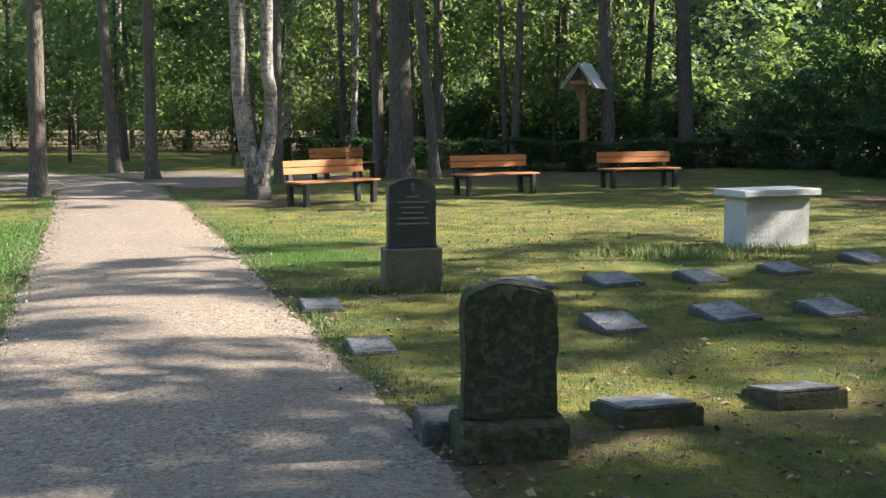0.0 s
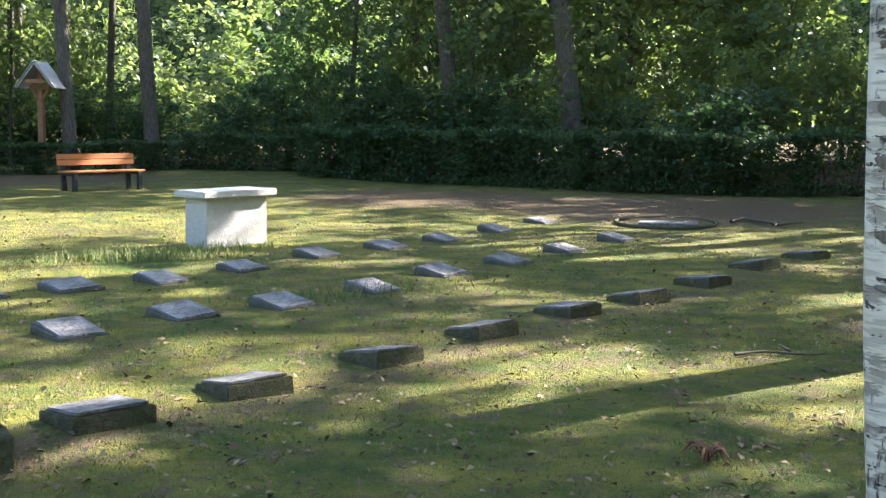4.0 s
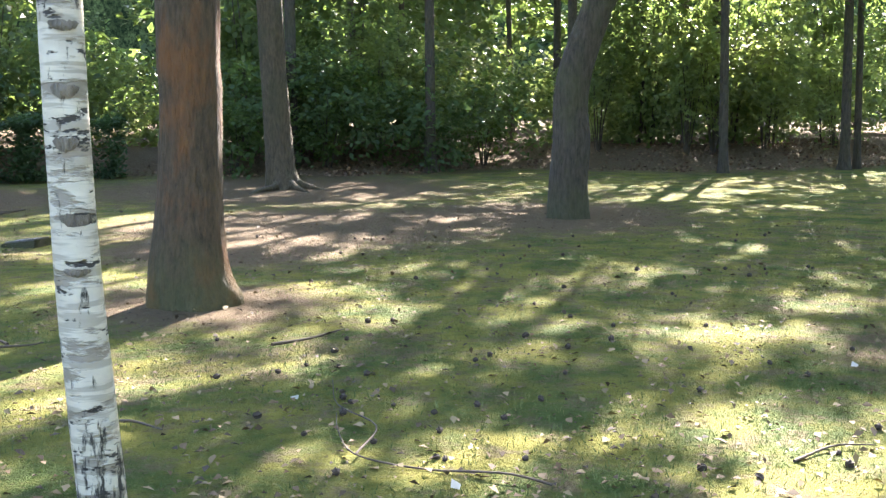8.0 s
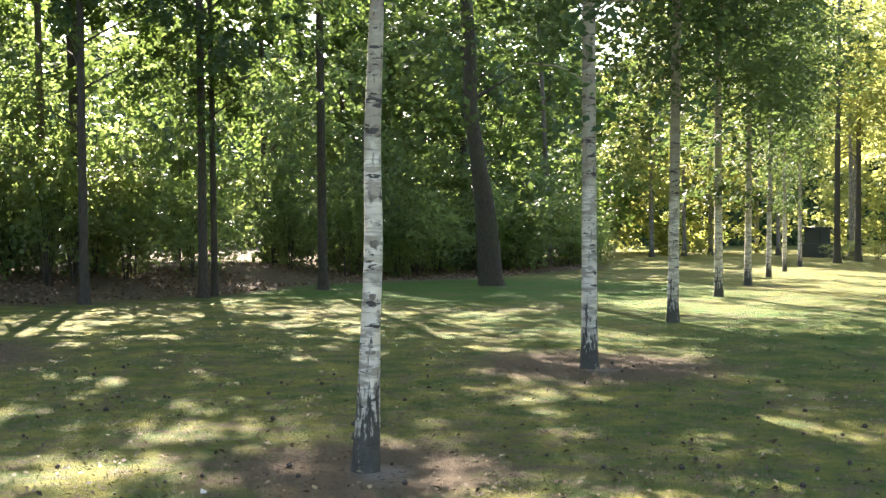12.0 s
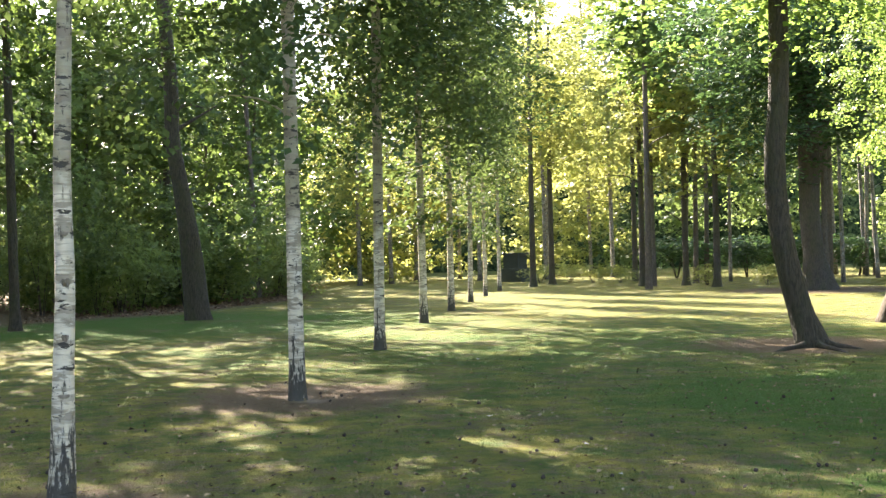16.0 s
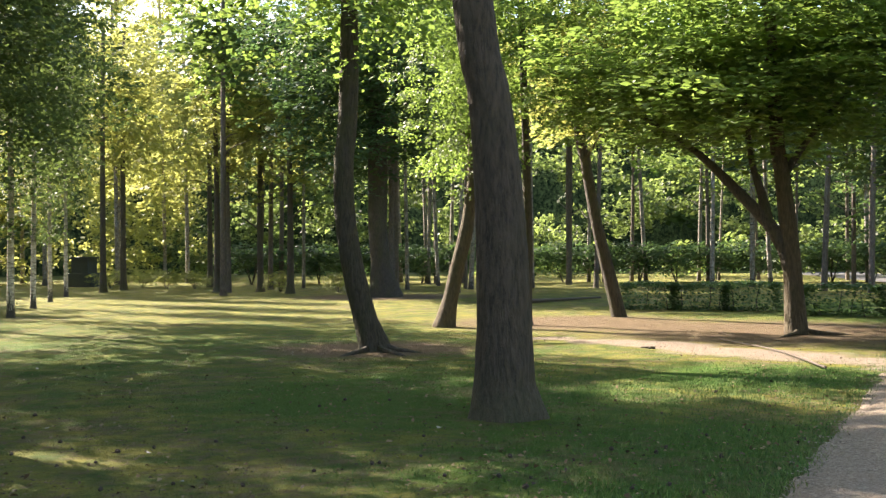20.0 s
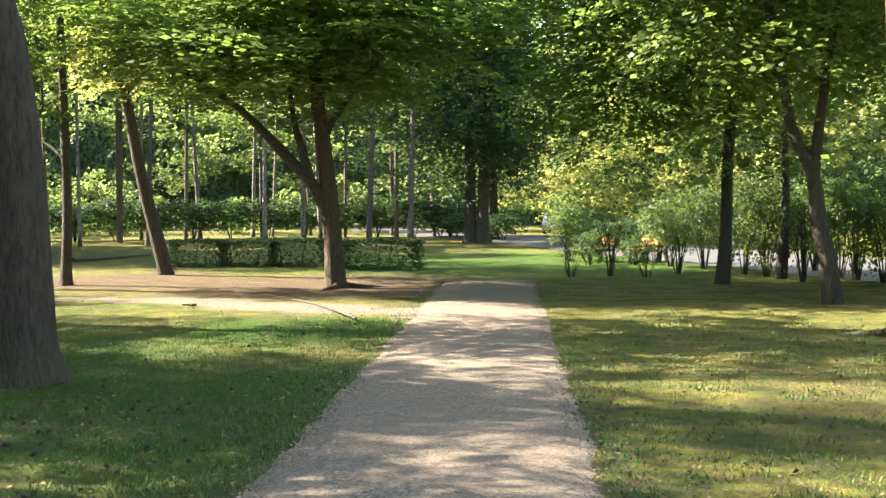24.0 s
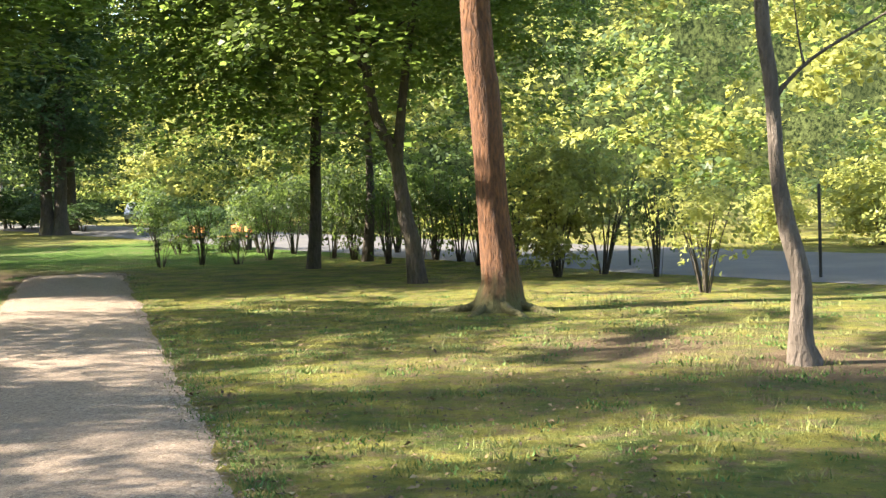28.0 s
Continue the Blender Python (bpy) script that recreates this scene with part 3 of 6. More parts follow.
CROWN_PINE = [crown_mesh("pine_crown", 40 + k, 60, 46, (2.4, 2.4, 2.6), 0.34, 0.26, droop=-0.1, narrow=0.16, flat=0.4, material=NEEDLES) for k in range(2)]
CANOPY = [crown_mesh("canopy_crown", 90 + k, 52, 76, (2.8, 2.8, 3.6), 0.45, 0.22, narrow=0.7, material=LEAF) for k in range(3)]
CANOPY_FAR = [crown_mesh("far_crown", 85 + k, 70, 26, (2.8, 2.8, 3.6), 0.55, 0.36, narrow=0.72, material=LEAF) for k in range(3)]
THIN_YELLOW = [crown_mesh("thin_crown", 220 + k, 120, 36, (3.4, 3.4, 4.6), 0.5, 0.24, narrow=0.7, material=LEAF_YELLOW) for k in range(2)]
# Wide crowns, mostly out of view, added to cast dappled shade on the lawn.
SHADE_OPEN = [crown_mesh("open_shade_crown", 115 + k, 48, 100, (5.0, 5.0, 2.6), 0.55, 0.22, narrow=0.75, material=LEAF) for k in range(2)]
SHADE_WIDE = [crown_mesh("shade_crown", 95 + k, 85, 92, (5.0, 5.0, 2.6), 0.5, 0.23, narrow=0.75, material=LEAF) for k in range(3)]
SHRUB_LEAVES = [crown_mesh("shrub_leaves", 50 + k, 95, 29, (1.5, 1.5, 1.6), 0.34, 0.155, shell=0.45, material=LEAF) for k in range(3)]
def boxed_foliage(name, seed, n, sx, sy, sz, size, material):
    """Clipped foliage: leaves packed towards the faces of a box that stands at z = 0."""
    rng = np.random.default_rng(seed)
    p = rng.uniform(-1, 1, (n, 3))
    k = rng.integers(0, 3, n)
    p[np.arange(n), k] = np.sign(p[np.arange(n), k]) * rng.uniform(0.75, 1.03, n)
    p[:, 2] = np.where(rng.random(n) < 0.25, rng.uniform(0.9, 1.1, n), p[:, 2])
    wave = 0.05 * np.sin(3 * p[:, 0] + seed) + 0.04 * rng.normal(size=n)
    c = np.stack([p[:, 0] * sx / 2, p[:, 1] * (sy / 2 + wave), (p[:, 2] + 1) * (sz / 2 + 0.5 * wave) + 0.06], -1)
    me = leaf_mesh(name, c, size, rng, 0.1)
    me.materials.append(material)
    return me


HEDGE_BLOCK = [boxed_foliage("hedge_block", 160 + k, 3000, 1.9, 0.95, 1.16, 0.11, LEAF_DARK) for k in range(2)]
LAWN_HEDGE = [boxed_foliage("hedge_block", 170 + k, 2000, 1.9, 1.0, 1.16, 0.12, LEAF_DARK) for k in range(2)]
HEDGE_LEAVES = [crown_mesh("dark_leaves", 60 + k, 75, 26, (1.3, 1.0, 0.85), 0.24, 0.13, shell=0.35, material=LEAF_DARK) for k in range(2)]
YOUNG = [crown_mesh("young_crown", 75 + k, 62, 24, (1.5, 1.5, 1.6), 0.34, 0.15, shell=0.45, material=LEAF_EDGE) for k in range(3)]
SPARSE_SHRUB = [crown_mesh("sparse_shrub_leaves", 230 + k, 46, 20, (1.4, 1.4, 1.3), 0.34, 0.15, shell=0.4, material=LEAF) for k in range(2)]
OPEN_SHRUB = [crown_mesh("open_shrub_leaves", 78 + k, 60, 22, (1.5, 1.5, 1.2), 0.34, 0.15, shell=0.4, material=LEAF_YELLOW) for k in range(2)]
SUNNY_SHRUB = [crown_mesh("sunny_shrub_leaves", 70 + k, 130, 34, (1.5, 1.5, 1.5), 0.30, 0.15, shell=0.4, material=LEAF_YELLOW) for k in range(2)]
# Undergrowth at the wood edge, its leaf colour brightened in place of light.
EDGE_SHRUB = [crown_mesh("edge_shrub_leaves", 180 + k, 80, 28, (1.5, 1.5, 1.65), 0.36, 0.15, shell=0.45, material=LEAF_UNDER) for k in range(3)]
# Wood shrubs with leaf colour darkened for the deep shade there.
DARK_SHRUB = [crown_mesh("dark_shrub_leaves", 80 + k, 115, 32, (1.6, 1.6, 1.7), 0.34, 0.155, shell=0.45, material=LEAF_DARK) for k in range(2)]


def trunk_mesh(nodes, r0, r1, seed, sides=14, flare=0.45, limbs=0, reach=2.0, limb_from=0.5, rough=0.012, limb_r=0.42):
    fine = curve_points([q[:3] for q in nodes], 120)
    s = np.linspace(0, 1, 64 if sides > 16 else 34) ** 1.8
    along_z = (fine[:, 2] - fine[0, 2]) / (fine[-1, 2] - fine[0, 2])
    pts = np.stack([np.interp(s, along_z, fine[:, k]) for k in range(3)], -1)
    height = pts[:, 2] - pts[0, 2]
    if len(nodes[1]) > 3:
        girth = [q for q in nodes if len(q) > 3]
        top_z = nodes[-1][2]
        rad = np.interp(height, [q[2] for q in girth] + [top_z], [q[3] for q in girth] + [girth[-1][3] * 0.35])
    else:
        rad = r0 + (r1 - r0) * s + flare * r0 * np.exp(-height / (1.6 * r0 + 0.05))
    extra = np.vstack([pts[0] - [0, 0, 0.25], pts])
    pieces = [tube(extra, np.r_[rad[0] * 1.15, rad], sides, rough, seed, 0.13 if len(nodes[1]) > 3 else 0.25 if flare > 0.3 else 0.0)]
    rng = np.random.default_rng(seed)
    for _ in range(limbs):
        k = rng.uniform(limb_from, 0.97)
        i = int(k * (len(pts) - 1))
        az = rng.uniform(0, 2 * np.pi)
        ln = reach * rng.uniform(0.5, 1.1) * (1.2 - 0.6 * k)
        d = np.array([np.cos(az), np.sin(az), 0.0])
        q = [pts[i], pts[i] + d * ln * 0.4 + [0, 0, 0.25 * ln], pts[i] + d * ln + [0, 0, rng.uniform(0.15, 0.7) * ln]]
        pieces.append(tube(curve_points(q, 6), np.linspace(rad[i] * limb_r, 0.010, 6), 5, 0.0))
    return joined("trunk", pieces)


TREE_SEED = [100]


def tree(name, label, category, x, y, r, height, bark, crowns=(), lean=(0, 0), limbs=6, reach=2.0, limb_from=0.5, flare=0.45, group="", sides=14, top=0.5, nodes=None):
    """A tree at x, y: a trunk through nodes (or leaning straight), limbs, and crowns given as (mesh, dz, scale_xy, scale_z)."""
    TREE_SEED[0] += 1
    seed = TREE_SEED[0]
    rng = np.random.default_rng(seed)
    z = float(ground_z(x, y)) - 0.02
    root = thing(name, pose(x, y, z), label, category, group)
    line = [(0, 0, 0) + tuple(nodes[0][3:]) if nodes and len(nodes[0]) > 3 else (0, 0, 0)] + (list(nodes[1:] if len(nodes[0]) > 3 else nodes) if nodes else [(lean[0] * 0.5, lean[1] * 0.5, height * 0.5)])
    line.append((lean[0] + rng.uniform(-0.2, 0.2), lean[1] + rng.uniform(-0.2, 0.2), height))
    me = trunk_mesh(line, r, r * top, seed, sides, flare, limbs, reach, limb_from, limb_r=0.18 if "birch" in name else 0.4)
    link("trunk", me, bark, root)
    for mesh, dz, sxy, sz in crowns:
        ob = link("crown", mesh, None, root)
        ob.location = (lean[0] * dz / height + rng.uniform(-0.3, 0.3), lean[1] * dz / height + rng.uniform(-0.3, 0.3), dz)
        ob.rotation_euler = (0, 0, rng.uniform(0, 6.28))
        ob.scale = (sxy, sxy, sz)
    return root


def bough(root, mesh, dx, dy, dz, sxy, sz, turn=0.0):
    """One more leafy bough on a tree."""
    ob = link("crown", mesh, None, root)
    ob.location, ob.rotation_euler, ob.scale = (dx, dy, dz), (0, 0, turn), (sxy, sxy, sz)


def roots(root, r, bark, ways, reach, seed):
    """Surface roots that run out from the foot of a trunk and dive into the soil."""
    rng = np.random.default_rng(seed)
    for az in ways:
        d = np.array([math.sin(radians(az)), math.cos(radians(az)), 0.0])
        side = np.array([d[1], -d[0], 0.0]) * rng.uniform(-0.25, 0.25)
        ln = reach * rng.uniform(0.7, 1.2)
        line = [d * r * 0.55 + [0, 0, 0.34 * r + 0.06], d * (r + 0.12) + [0, 0, 0.07], d * (r + 0.5 * ln) + side * ln * 0.6 + [0, 0, 0.03], d * (r + ln) + side * ln + [0, 0, -0.06]]
        link("root", joined("root", [tube(curve_points(line, 12), np.linspace(0.27 * r, 0.025, 12), 8, 0.07, seed)]), bark, root)


def stem_mesh(seed, material):
    rng = np.random.default_rng(seed)
    w = rng.uniform(-0.1, 0.1, 2)
    co, q = tube(curve_points([(0, 0, 0), (0.3, w[0], 0.9), (1.0, w[1], 2.1)], 6), np.linspace(0.026, 0.009, 6), 5)
    me = joined("stem", [(co, q)])
    me.materials.append(material)
    return me


STEMS = [stem_mesh(k, DARK_BARK) for k in range(6)]


def shrub(name, label, x, y, mesh, sxy, sz, stems=7, lift=0.0, group="undergrowth of the wood edge", spread=0.5, category="shrub"):
    TREE_SEED[0] += 1
    rng = np.random.default_rng(TREE_SEED[0])
    root = thing(name, pose(x, y, float(ground_z(x, y)) - 0.02), label, category, group)
    for _ in range(stems):
        az = rng.uniform(0, 6.28)
        ob = link("stem", STEMS[int(rng.integers(6))], None, root)
        ob.location = (0.06 * math.cos(az), 0.06 * math.sin(az), -0.05)
        ob.rotation_euler = (0, 0, az)
        ob.scale = (spread * max(sxy, 0.45) * rng.uniform(0.5, 1.3), max(sxy, 0.95), sz * rng.uniform(0.7, 1.05) + lift * 0.4)
    ob = link("foliage", mesh, None, root)
    ob.location = (0, 0, 1.45 * sz + lift)
    ob.rotation_euler = (0, 0, rng.uniform(0, 6.28))
    ob.scale = (sxy, sxy, sz)
    return root


PINE = "tall pine with rough grey-brown bark on the turf"
# pines and birches round the benches; wide crowns out of view are added for shade
for x, y, r, lx, ly in ((-7.95, 22.3, 0.165, 0.3, 0.1), (-9.3, 32.2, 0.16, -0.8, -0.2), (-7.3, 28.4, 0.15, 0.0, 0.0), (-3.9, 26.5, 0.10, 0.1, 0), (-1.15, 29.2, 0.30, -0.3, 0), (-1.75, 29.6, 0.15, -0.3, 0), (-0.3, 28.7, 0.13, -1.6, 0), (4.7, 33.2, 0.20, -0.8, 0.1), (7.6, 36.3, 0.24, -0.8, 0.1), (15.2, 30.0, 0.25, -1.8, 0.9), (16.4, 25.5, 0.28, -1.8, 1.0)):
    tree("pine_tree", PINE, "tree", x, y, r, 17.0, PINE_BARK, ((SHADE_WIDE[int(abs(x)) % 3], 14.0, 0.9, 0.9), (SHADE_OPEN[1], 10.6, 0.95, 0.9)) if x > 15 else ((CROWN_PINE[0], 14.5, 1.3, 1.1), (CROWN_PINE[1], 17.0, 1.0, 0.8)) + (((SHADE_OPEN[0], 12.0, 0.85, 0.8),) if 4 < x < 8 else ()), (lx, ly), limbs=9, reach=2.4, limb_from=0.55, flare=0.35, group="pines of the grove")
twin = tree("birch_tree", "old birch forking near the ground, black cracked foot", "tree", -3.6, 21.9, 0.20, 13.0, OLD_BIRCH, ((CROWN_BIRCH[0], 10.5, 1.6, 1.0),), nodes=((0, 0, 0, 0.26), (-0.04, 0, 0.35, 0.22), (-0.13, 0, 0.75, 0.18), (-0.24, 0, 1.15, 0.165), (-0.33, -0.03, 2.2, 0.16), (-0.36, -0.05, 3.9, 0.15)), lean=(-0.6, 0), limbs=6, limb_from=0.7, sides=18)
second = trunk_mesh([(0.0, -0.04, 0.25, 0.17), (0.05, -0.04, 0.55, 0.15), (0.12, -0.03, 0.82, 0.135), (0.22, 0, 1.33, 0.125), (0.24, 0, 2.2, 0.12), (0.18, 0.03, 3.3, 0.115), (0.5, 0, 11.5)], 0.15, 0.05, 77, flare=0.2, limbs=4, limb_from=0.7)
link("trunk", second, OLD_BIRCH, twin)

# bark scars of the two nearest birches: lens-shaped brows and torn strips
BARK_SCAR = bark_material("birch_scar", (0.085, 0.066, 0.048), (0.30, 0.24, 0.18), (0.42, 0.36, 0.29), 0.6)


def bark_scar(root, x, y, z, r, az, width, height, label):
    """A raised, ragged patch of dark bark that follows the round of the trunk."""
    rng = np.random.default_rng(int(z * 1000))
    u, w = np.linspace(-1, 1, 13), np.linspace(-1, 1, 7)
    co = []
    for a in u:
        half = height / 2 * math.sqrt(max(0.0, 1 - a * a)) * rng.uniform(0.75, 1.15)
        for b in w:
            th = radians(az) + a * width / 2 / r
            lift = r + 0.003 + 0.004 * (1 - b * b) * (1 - a * a)
            co.append((x + lift * math.sin(th), y + lift * math.cos(th), z + b * half + 0.25 * height * a * a))
    i, j = np.meshgrid(np.arange(12), np.arange(6), indexing="ij")
    k = i * 7 + j
    quads = np.stack([k, k + 7, k + 8, k + 1], -1).reshape(-1, 4)
    link("scar", joined("scar", [(np.array(co), quads)]), BARK_SCAR, root, label)


# birches in a row; two carry extra upper crowns, added to shade the lawn
BIRCH = "slender white birch with a black cracked foot"
for x, y, r, h, lx, ly in ((3.2, 3.0, 0.086, 13, -0.35, 0.35), (8.19, -0.13, 0.088, 13, 0, -0.2), (14.04, -2.97, 0.10, 13, 0, 0.1), (20.97, -6.01, 0.105, 17.5, -0.1, -0.1), (28.9, -9.5, 0.11, 13, 0, 0.1), (34.6, -12.3, 0.11, 12, 0, 0), (40.3, -15.1, 0.10, 12, 0, -0.1), (46.2, -18.0, 0.09, 12, 0, 0), (52.0, -21.0, 0.10, 12, 0, 0)):
    birch = tree("birch_tree", BIRCH, "tree", x, y, r, h, CLEAN_BIRCH if x < 5 else BIRCH_BARK, ((CROWN_BIRCH[0] if x < 12 else NEAR_BIRCH[0] if x < 25 else CROWN_BIRCH[1], 9.4 if x < 10 else 8.2, 1.1 if x < 10 else 1.05 if x < 25 else 1.45 if x < 40 else 0.75, 0.8 if x < 10 else 1.0),) + (((OPEN_BIRCH[0], 9.5, 1.5, 0.85), (CROWN_BIRCH[0], 14.6, 0.75, 0.6)) if h > 15 else ((CROWN_BIRCH[1], 10.5, 1.4, 0.8),) if 12 < x < 20 else ()), (lx, ly), limbs=14, reach=1.3, limb_from=0.5, flare=0.3, group="row of birches", nodes=(((0, 0, 0, 0.098), (0.01, -0.01, 0.15, 0.087), (-0.01, 0.01, 0.52, 0.085), (-0.03, 0.03, 0.95, 0.081), (-0.045, 0.045, 1.46, 0.078), (-0.055, 0.055, 1.96, 0.076), (-0.09, 0.09, 3.5, 0.066)) if x < 5 else ((0, 0, 0, 0.105), (0, -0.02, 0.56, 0.081), (0, -0.03, 1.0, 0.071), (0, -0.05, 1.6, 0.067), (0, -0.04, 2.4, 0.06), (0, -0.07, 3.4, 0.05)) if x < 10 else None))
    if x < 5:
        for z, az, w, hh, dx in ((1.02, 230, 0.10, 0.028, -0.03), (1.20, 222, 0.12, 0.045, -0.036), (1.46, 232, 0.09, 0.05, -0.045), (1.64, 224, 0.10, 0.05, -0.05), (1.86, 218, 0.11, 0.035, -0.054)):
            bark_scar(birch, dx, -dx, z, 0.079, az, w, hh, "dark torn bark scar")
    elif x < 10:
        for z, w, hh, dy in ((1.95, 0.06, 0.03, -0.045), (1.62, 0.07, 0.06, -0.05), (1.25, 0.05, 0.05, -0.04), (0.86, 0.08, 0.03, -0.027)):
            bark_scar(birch, 0, dy, z, 0.068 if z > 1 else 0.074, 268, w, hh, "dark bark scar")

# single trees of the lawn; their wide crowns out of view are added for shade
stout = tree("oak_tree", "stout tree with red-brown furrowed bark on the turf", "tree", 7.41, 5.94, 0.25, 15, OAK_BARK, ((SHADE_WIDE[0], 12.5, 0.85, 0.9), (SHADE_OPEN[1], 7.9, 0.85, 0.65)), nodes=((0, 0, 0, 0.37), (-0.03, 0.03, 0.28, 0.32), (-0.02, 0.03, 0.64, 0.28), (-0.01, 0.01, 1.09, 0.245), (0, 0, 1.76, 0.245), (-0.01, 0.01, 2.42, 0.25)), lean=(0, 0.2), limbs=9, flare=0.42, sides=40, limb_from=0.78)
mossy = tree("pine_tree", "grey trunk with a mossy root at the wood edge", "tree", 18.7, 12.8, 0.25, 16, BROWN_BARK, ((SHADE_OPEN[1], 13, 0.85, 1.0),), nodes=((0, 0, 0, 0.36), (-0.04, 0.05, 0.39, 0.29), (-0.09, 0.14, 2.0, 0.25), (-0.14, 0.2, 3.6, 0.25)), lean=(-0.5, 0.8), limbs=8, flare=0.6, sides=30, limb_from=0.78)
tree("pine_tree", "leaning pine with a crooked grey trunk", "tree", 15.6, 5.78, 0.27, 14, GREY_BARK, ((SHADE_WIDE[2], 12.5, 1.12, 0.95), (SHADE_OPEN[0], 9.8, 0.75, 0.6)), nodes=((0, 0, 0, 0.30), (0, 0, 0.54, 0.28), (0.01, -0.03, 1.1, 0.27), (0, -0.01, 1.65, 0.245), (0.02, -0.07, 2.12, 0.24), (0.08, -0.21, 2.6, 0.228), (0.14, -0.36, 3.1, 0.22), (0.2, -0.55, 4.2, 0.2)), lean=(0.4, -1.2), limbs=7, flare=0.2, sides=30, limb_from=0.78)
tree("oak_tree", "dark trunk at the edge of the wood", "tree", 35.1, -4.32, 0.36, 17, DARK_BARK, ((CROWN_BROAD[1], 12, 1.3, 1.2), (SHADE_WIDE[2], 16.4, 1.35, 1.0)), nodes=((0, 0, 0, 0.40), (0.02, 0.16, 2.1, 0.32), (0.05, 0.41, 3.9, 0.24), (0.08, 0.65, 5.6, 0.22), (0.09, 0.73, 8.0, 0.21)), lean=(0.1, 1.5), limbs=8)
crooked = tree("maple_tree", "dark crooked maple leaning over the turf", "tree", 16.98, -12.84, 0.20, 12, DARK_BARK, ((CROWN_MAPLE[2], 8.2, 1.0, 0.75), (SHADE_OPEN[1], 10.5, 0.85, 0.8)), nodes=((0, 0, 0, 0.30), (0.12, 0.15, 0.63, 0.22), (0.24, 0.32, 1.5, 0.21), (0.33, 0.44, 2.55, 0.195), (0.34, 0.45, 3.6, 0.186), (0.27, 0.36, 5.2, 0.18)), lean=(0.2, 0.3), limbs=8, limb_from=0.72)
massive = tree("lime_tree", "massive dark tree with reddish soil at its foot", "tree", 39.8, -30.5, 0.50, 16, DARK_BARK, ((DARKENED[0], 10.5, 1.8, 1.3), (DARKENED[1], 8.0, 1.6, 0.8)), nodes=((0, 0, 0, 0.72), (0.14, 0.18, 1.5, 0.43), (0.21, 0.27, 3.5, 0.42), (0.19, 0.24, 5.5, 0.44)), lean=(0.4, 0.4), limbs=12, limb_from=0.6, reach=4)
tree("maple_tree", "small crooked tree with a bent mossy trunk", "tree", 21.57, -18.39, 0.17, 9, BROWN_BARK, ((CROWN_MAPLE[0], 5.6, 0.58, 0.62), (CROWN_MAPLE[1], 8.2, 0.5, 0.45)), nodes=((0, 0, 0, 0.30), (-0.10, -0.12, 0.67, 0.19), (-0.25, -0.29, 1.65, 0.175), (-0.37, -0.43, 2.35, 0.18), (-0.44, -0.51, 3.05, 0.14), (-0.5, -0.58, 4.2, 0.13)), lean=(-0.5, -0.5), limbs=8, limb_from=0.6)
big = tree("oak_tree", "thick grey-brown furrowed trunk on the turf", "tree", 8.93, -8.56, 0.285, 11, FURROWED_BARK, ((SHADE_WIDE[0], 12.5, 1.1, 0.9),), nodes=((-0.02, -0.02, 0, 0.41), (0.01, 0.01, 0.37, 0.33), (0.01, 0.01, 0.96, 0.30), (0.02, 0.02, 1.84, 0.278), (0.05, 0.05, 2.72, 0.255), (0.11, 0.12, 3.62, 0.225), (0.21, 0.23, 4.55, 0.22)), lean=(0.7, 0.8), limbs=8, flare=0.42, sides=40, limb_from=0.82, top=0.28)
slim = tree("maple_tree", "slim leaning tree at the bare soil", "tree", 21.3, -24.66, 0.19, 11, DARK_BARK, ((CROWN_YELLOW[1], 7.6, 0.95, 0.66), (CROWN_MAPLE[0], 9.6, 0.8, 0.5)), nodes=((0, 0, 0, 0.21), (0.17, 0.15, 1.0, 0.20), (0.45, 0.39, 2.65, 0.165), (0.66, 0.57, 4.3, 0.155), (0.82, 0.72, 5.9, 0.15)), lean=(1.0, 0.9), limbs=8, limb_from=0.6)
tree("maple_tree", "slim brown trunk behind a thicker one", "tree", 20.6, -20.3, 0.13, 10, DARK_BARK, ((CROWN_MAPLE[0], 8, 0.7, 0.6),), nodes=((-0.05, -0.05, 2.8),), limbs=6)
m7 = tree("maple_tree", "spreading maple with a low forked limb", "tree", 14.0, -22.1, 0.22, 15, BROWN_BARK, ((SHADE_WIDE[1], 13.5, 1.15, 1.0), (CROWN_MAPLE[2], 6.2, 1.5, 0.62), (CROWN_MAPLE[1], 7.4, 1.3, 0.6), (CROWN_MAPLE[0], 5.6, 1.4, 0.5)), nodes=((0, 0, 0, 0.26), (0.04, 0.03, 1.13, 0.205), (0.12, 0.07, 2.37, 0.19), (0.22, 0.14, 3.61, 0.165), (0.31, 0.2, 4.86, 0.15)), lean=(0.7, 0.4), limbs=12, limb_from=0.6, reach=3.5)
link("limb", joined("limb", [tube(curve_points([(0.08, 0.05, 1.45), (0.19, 0.12, 1.9), (0.49, 0.32, 2.5), (0.98, 0.63, 3.14), (1.37, 0.89, 3.66), (1.85, 1.2, 4.2), (2.8, 1.8, 5.0)], 16), np.linspace(0.19, 0.05, 16), 10), tube(curve_points([(0.46, 0.3, 2.45), (0.6, 0.38, 3.2), (0.78, 0.45, 3.9), (0.9, 0.5, 5.4)], 10), np.linspace(0.13, 0.04, 10), 8), tube(curve_points([(0.28, 0.18, 3.3), (-0.2, -0.15, 4.2), (-1.0, -0.7, 5.4)], 8), np.linspace(0.11, 0.03, 8), 8)]), DARK_BARK, m7)
tree("lime_tree", "pair of dark trunks under a dense crown beyond the lawn", "tree", 26.15, -53.5, 0.30, 15, DARK_BARK, ((DARKENED[1], 8, 1.9, 1.3), (DARKENED[0], 13.0, 2.0, 1.3)), limbs=8)
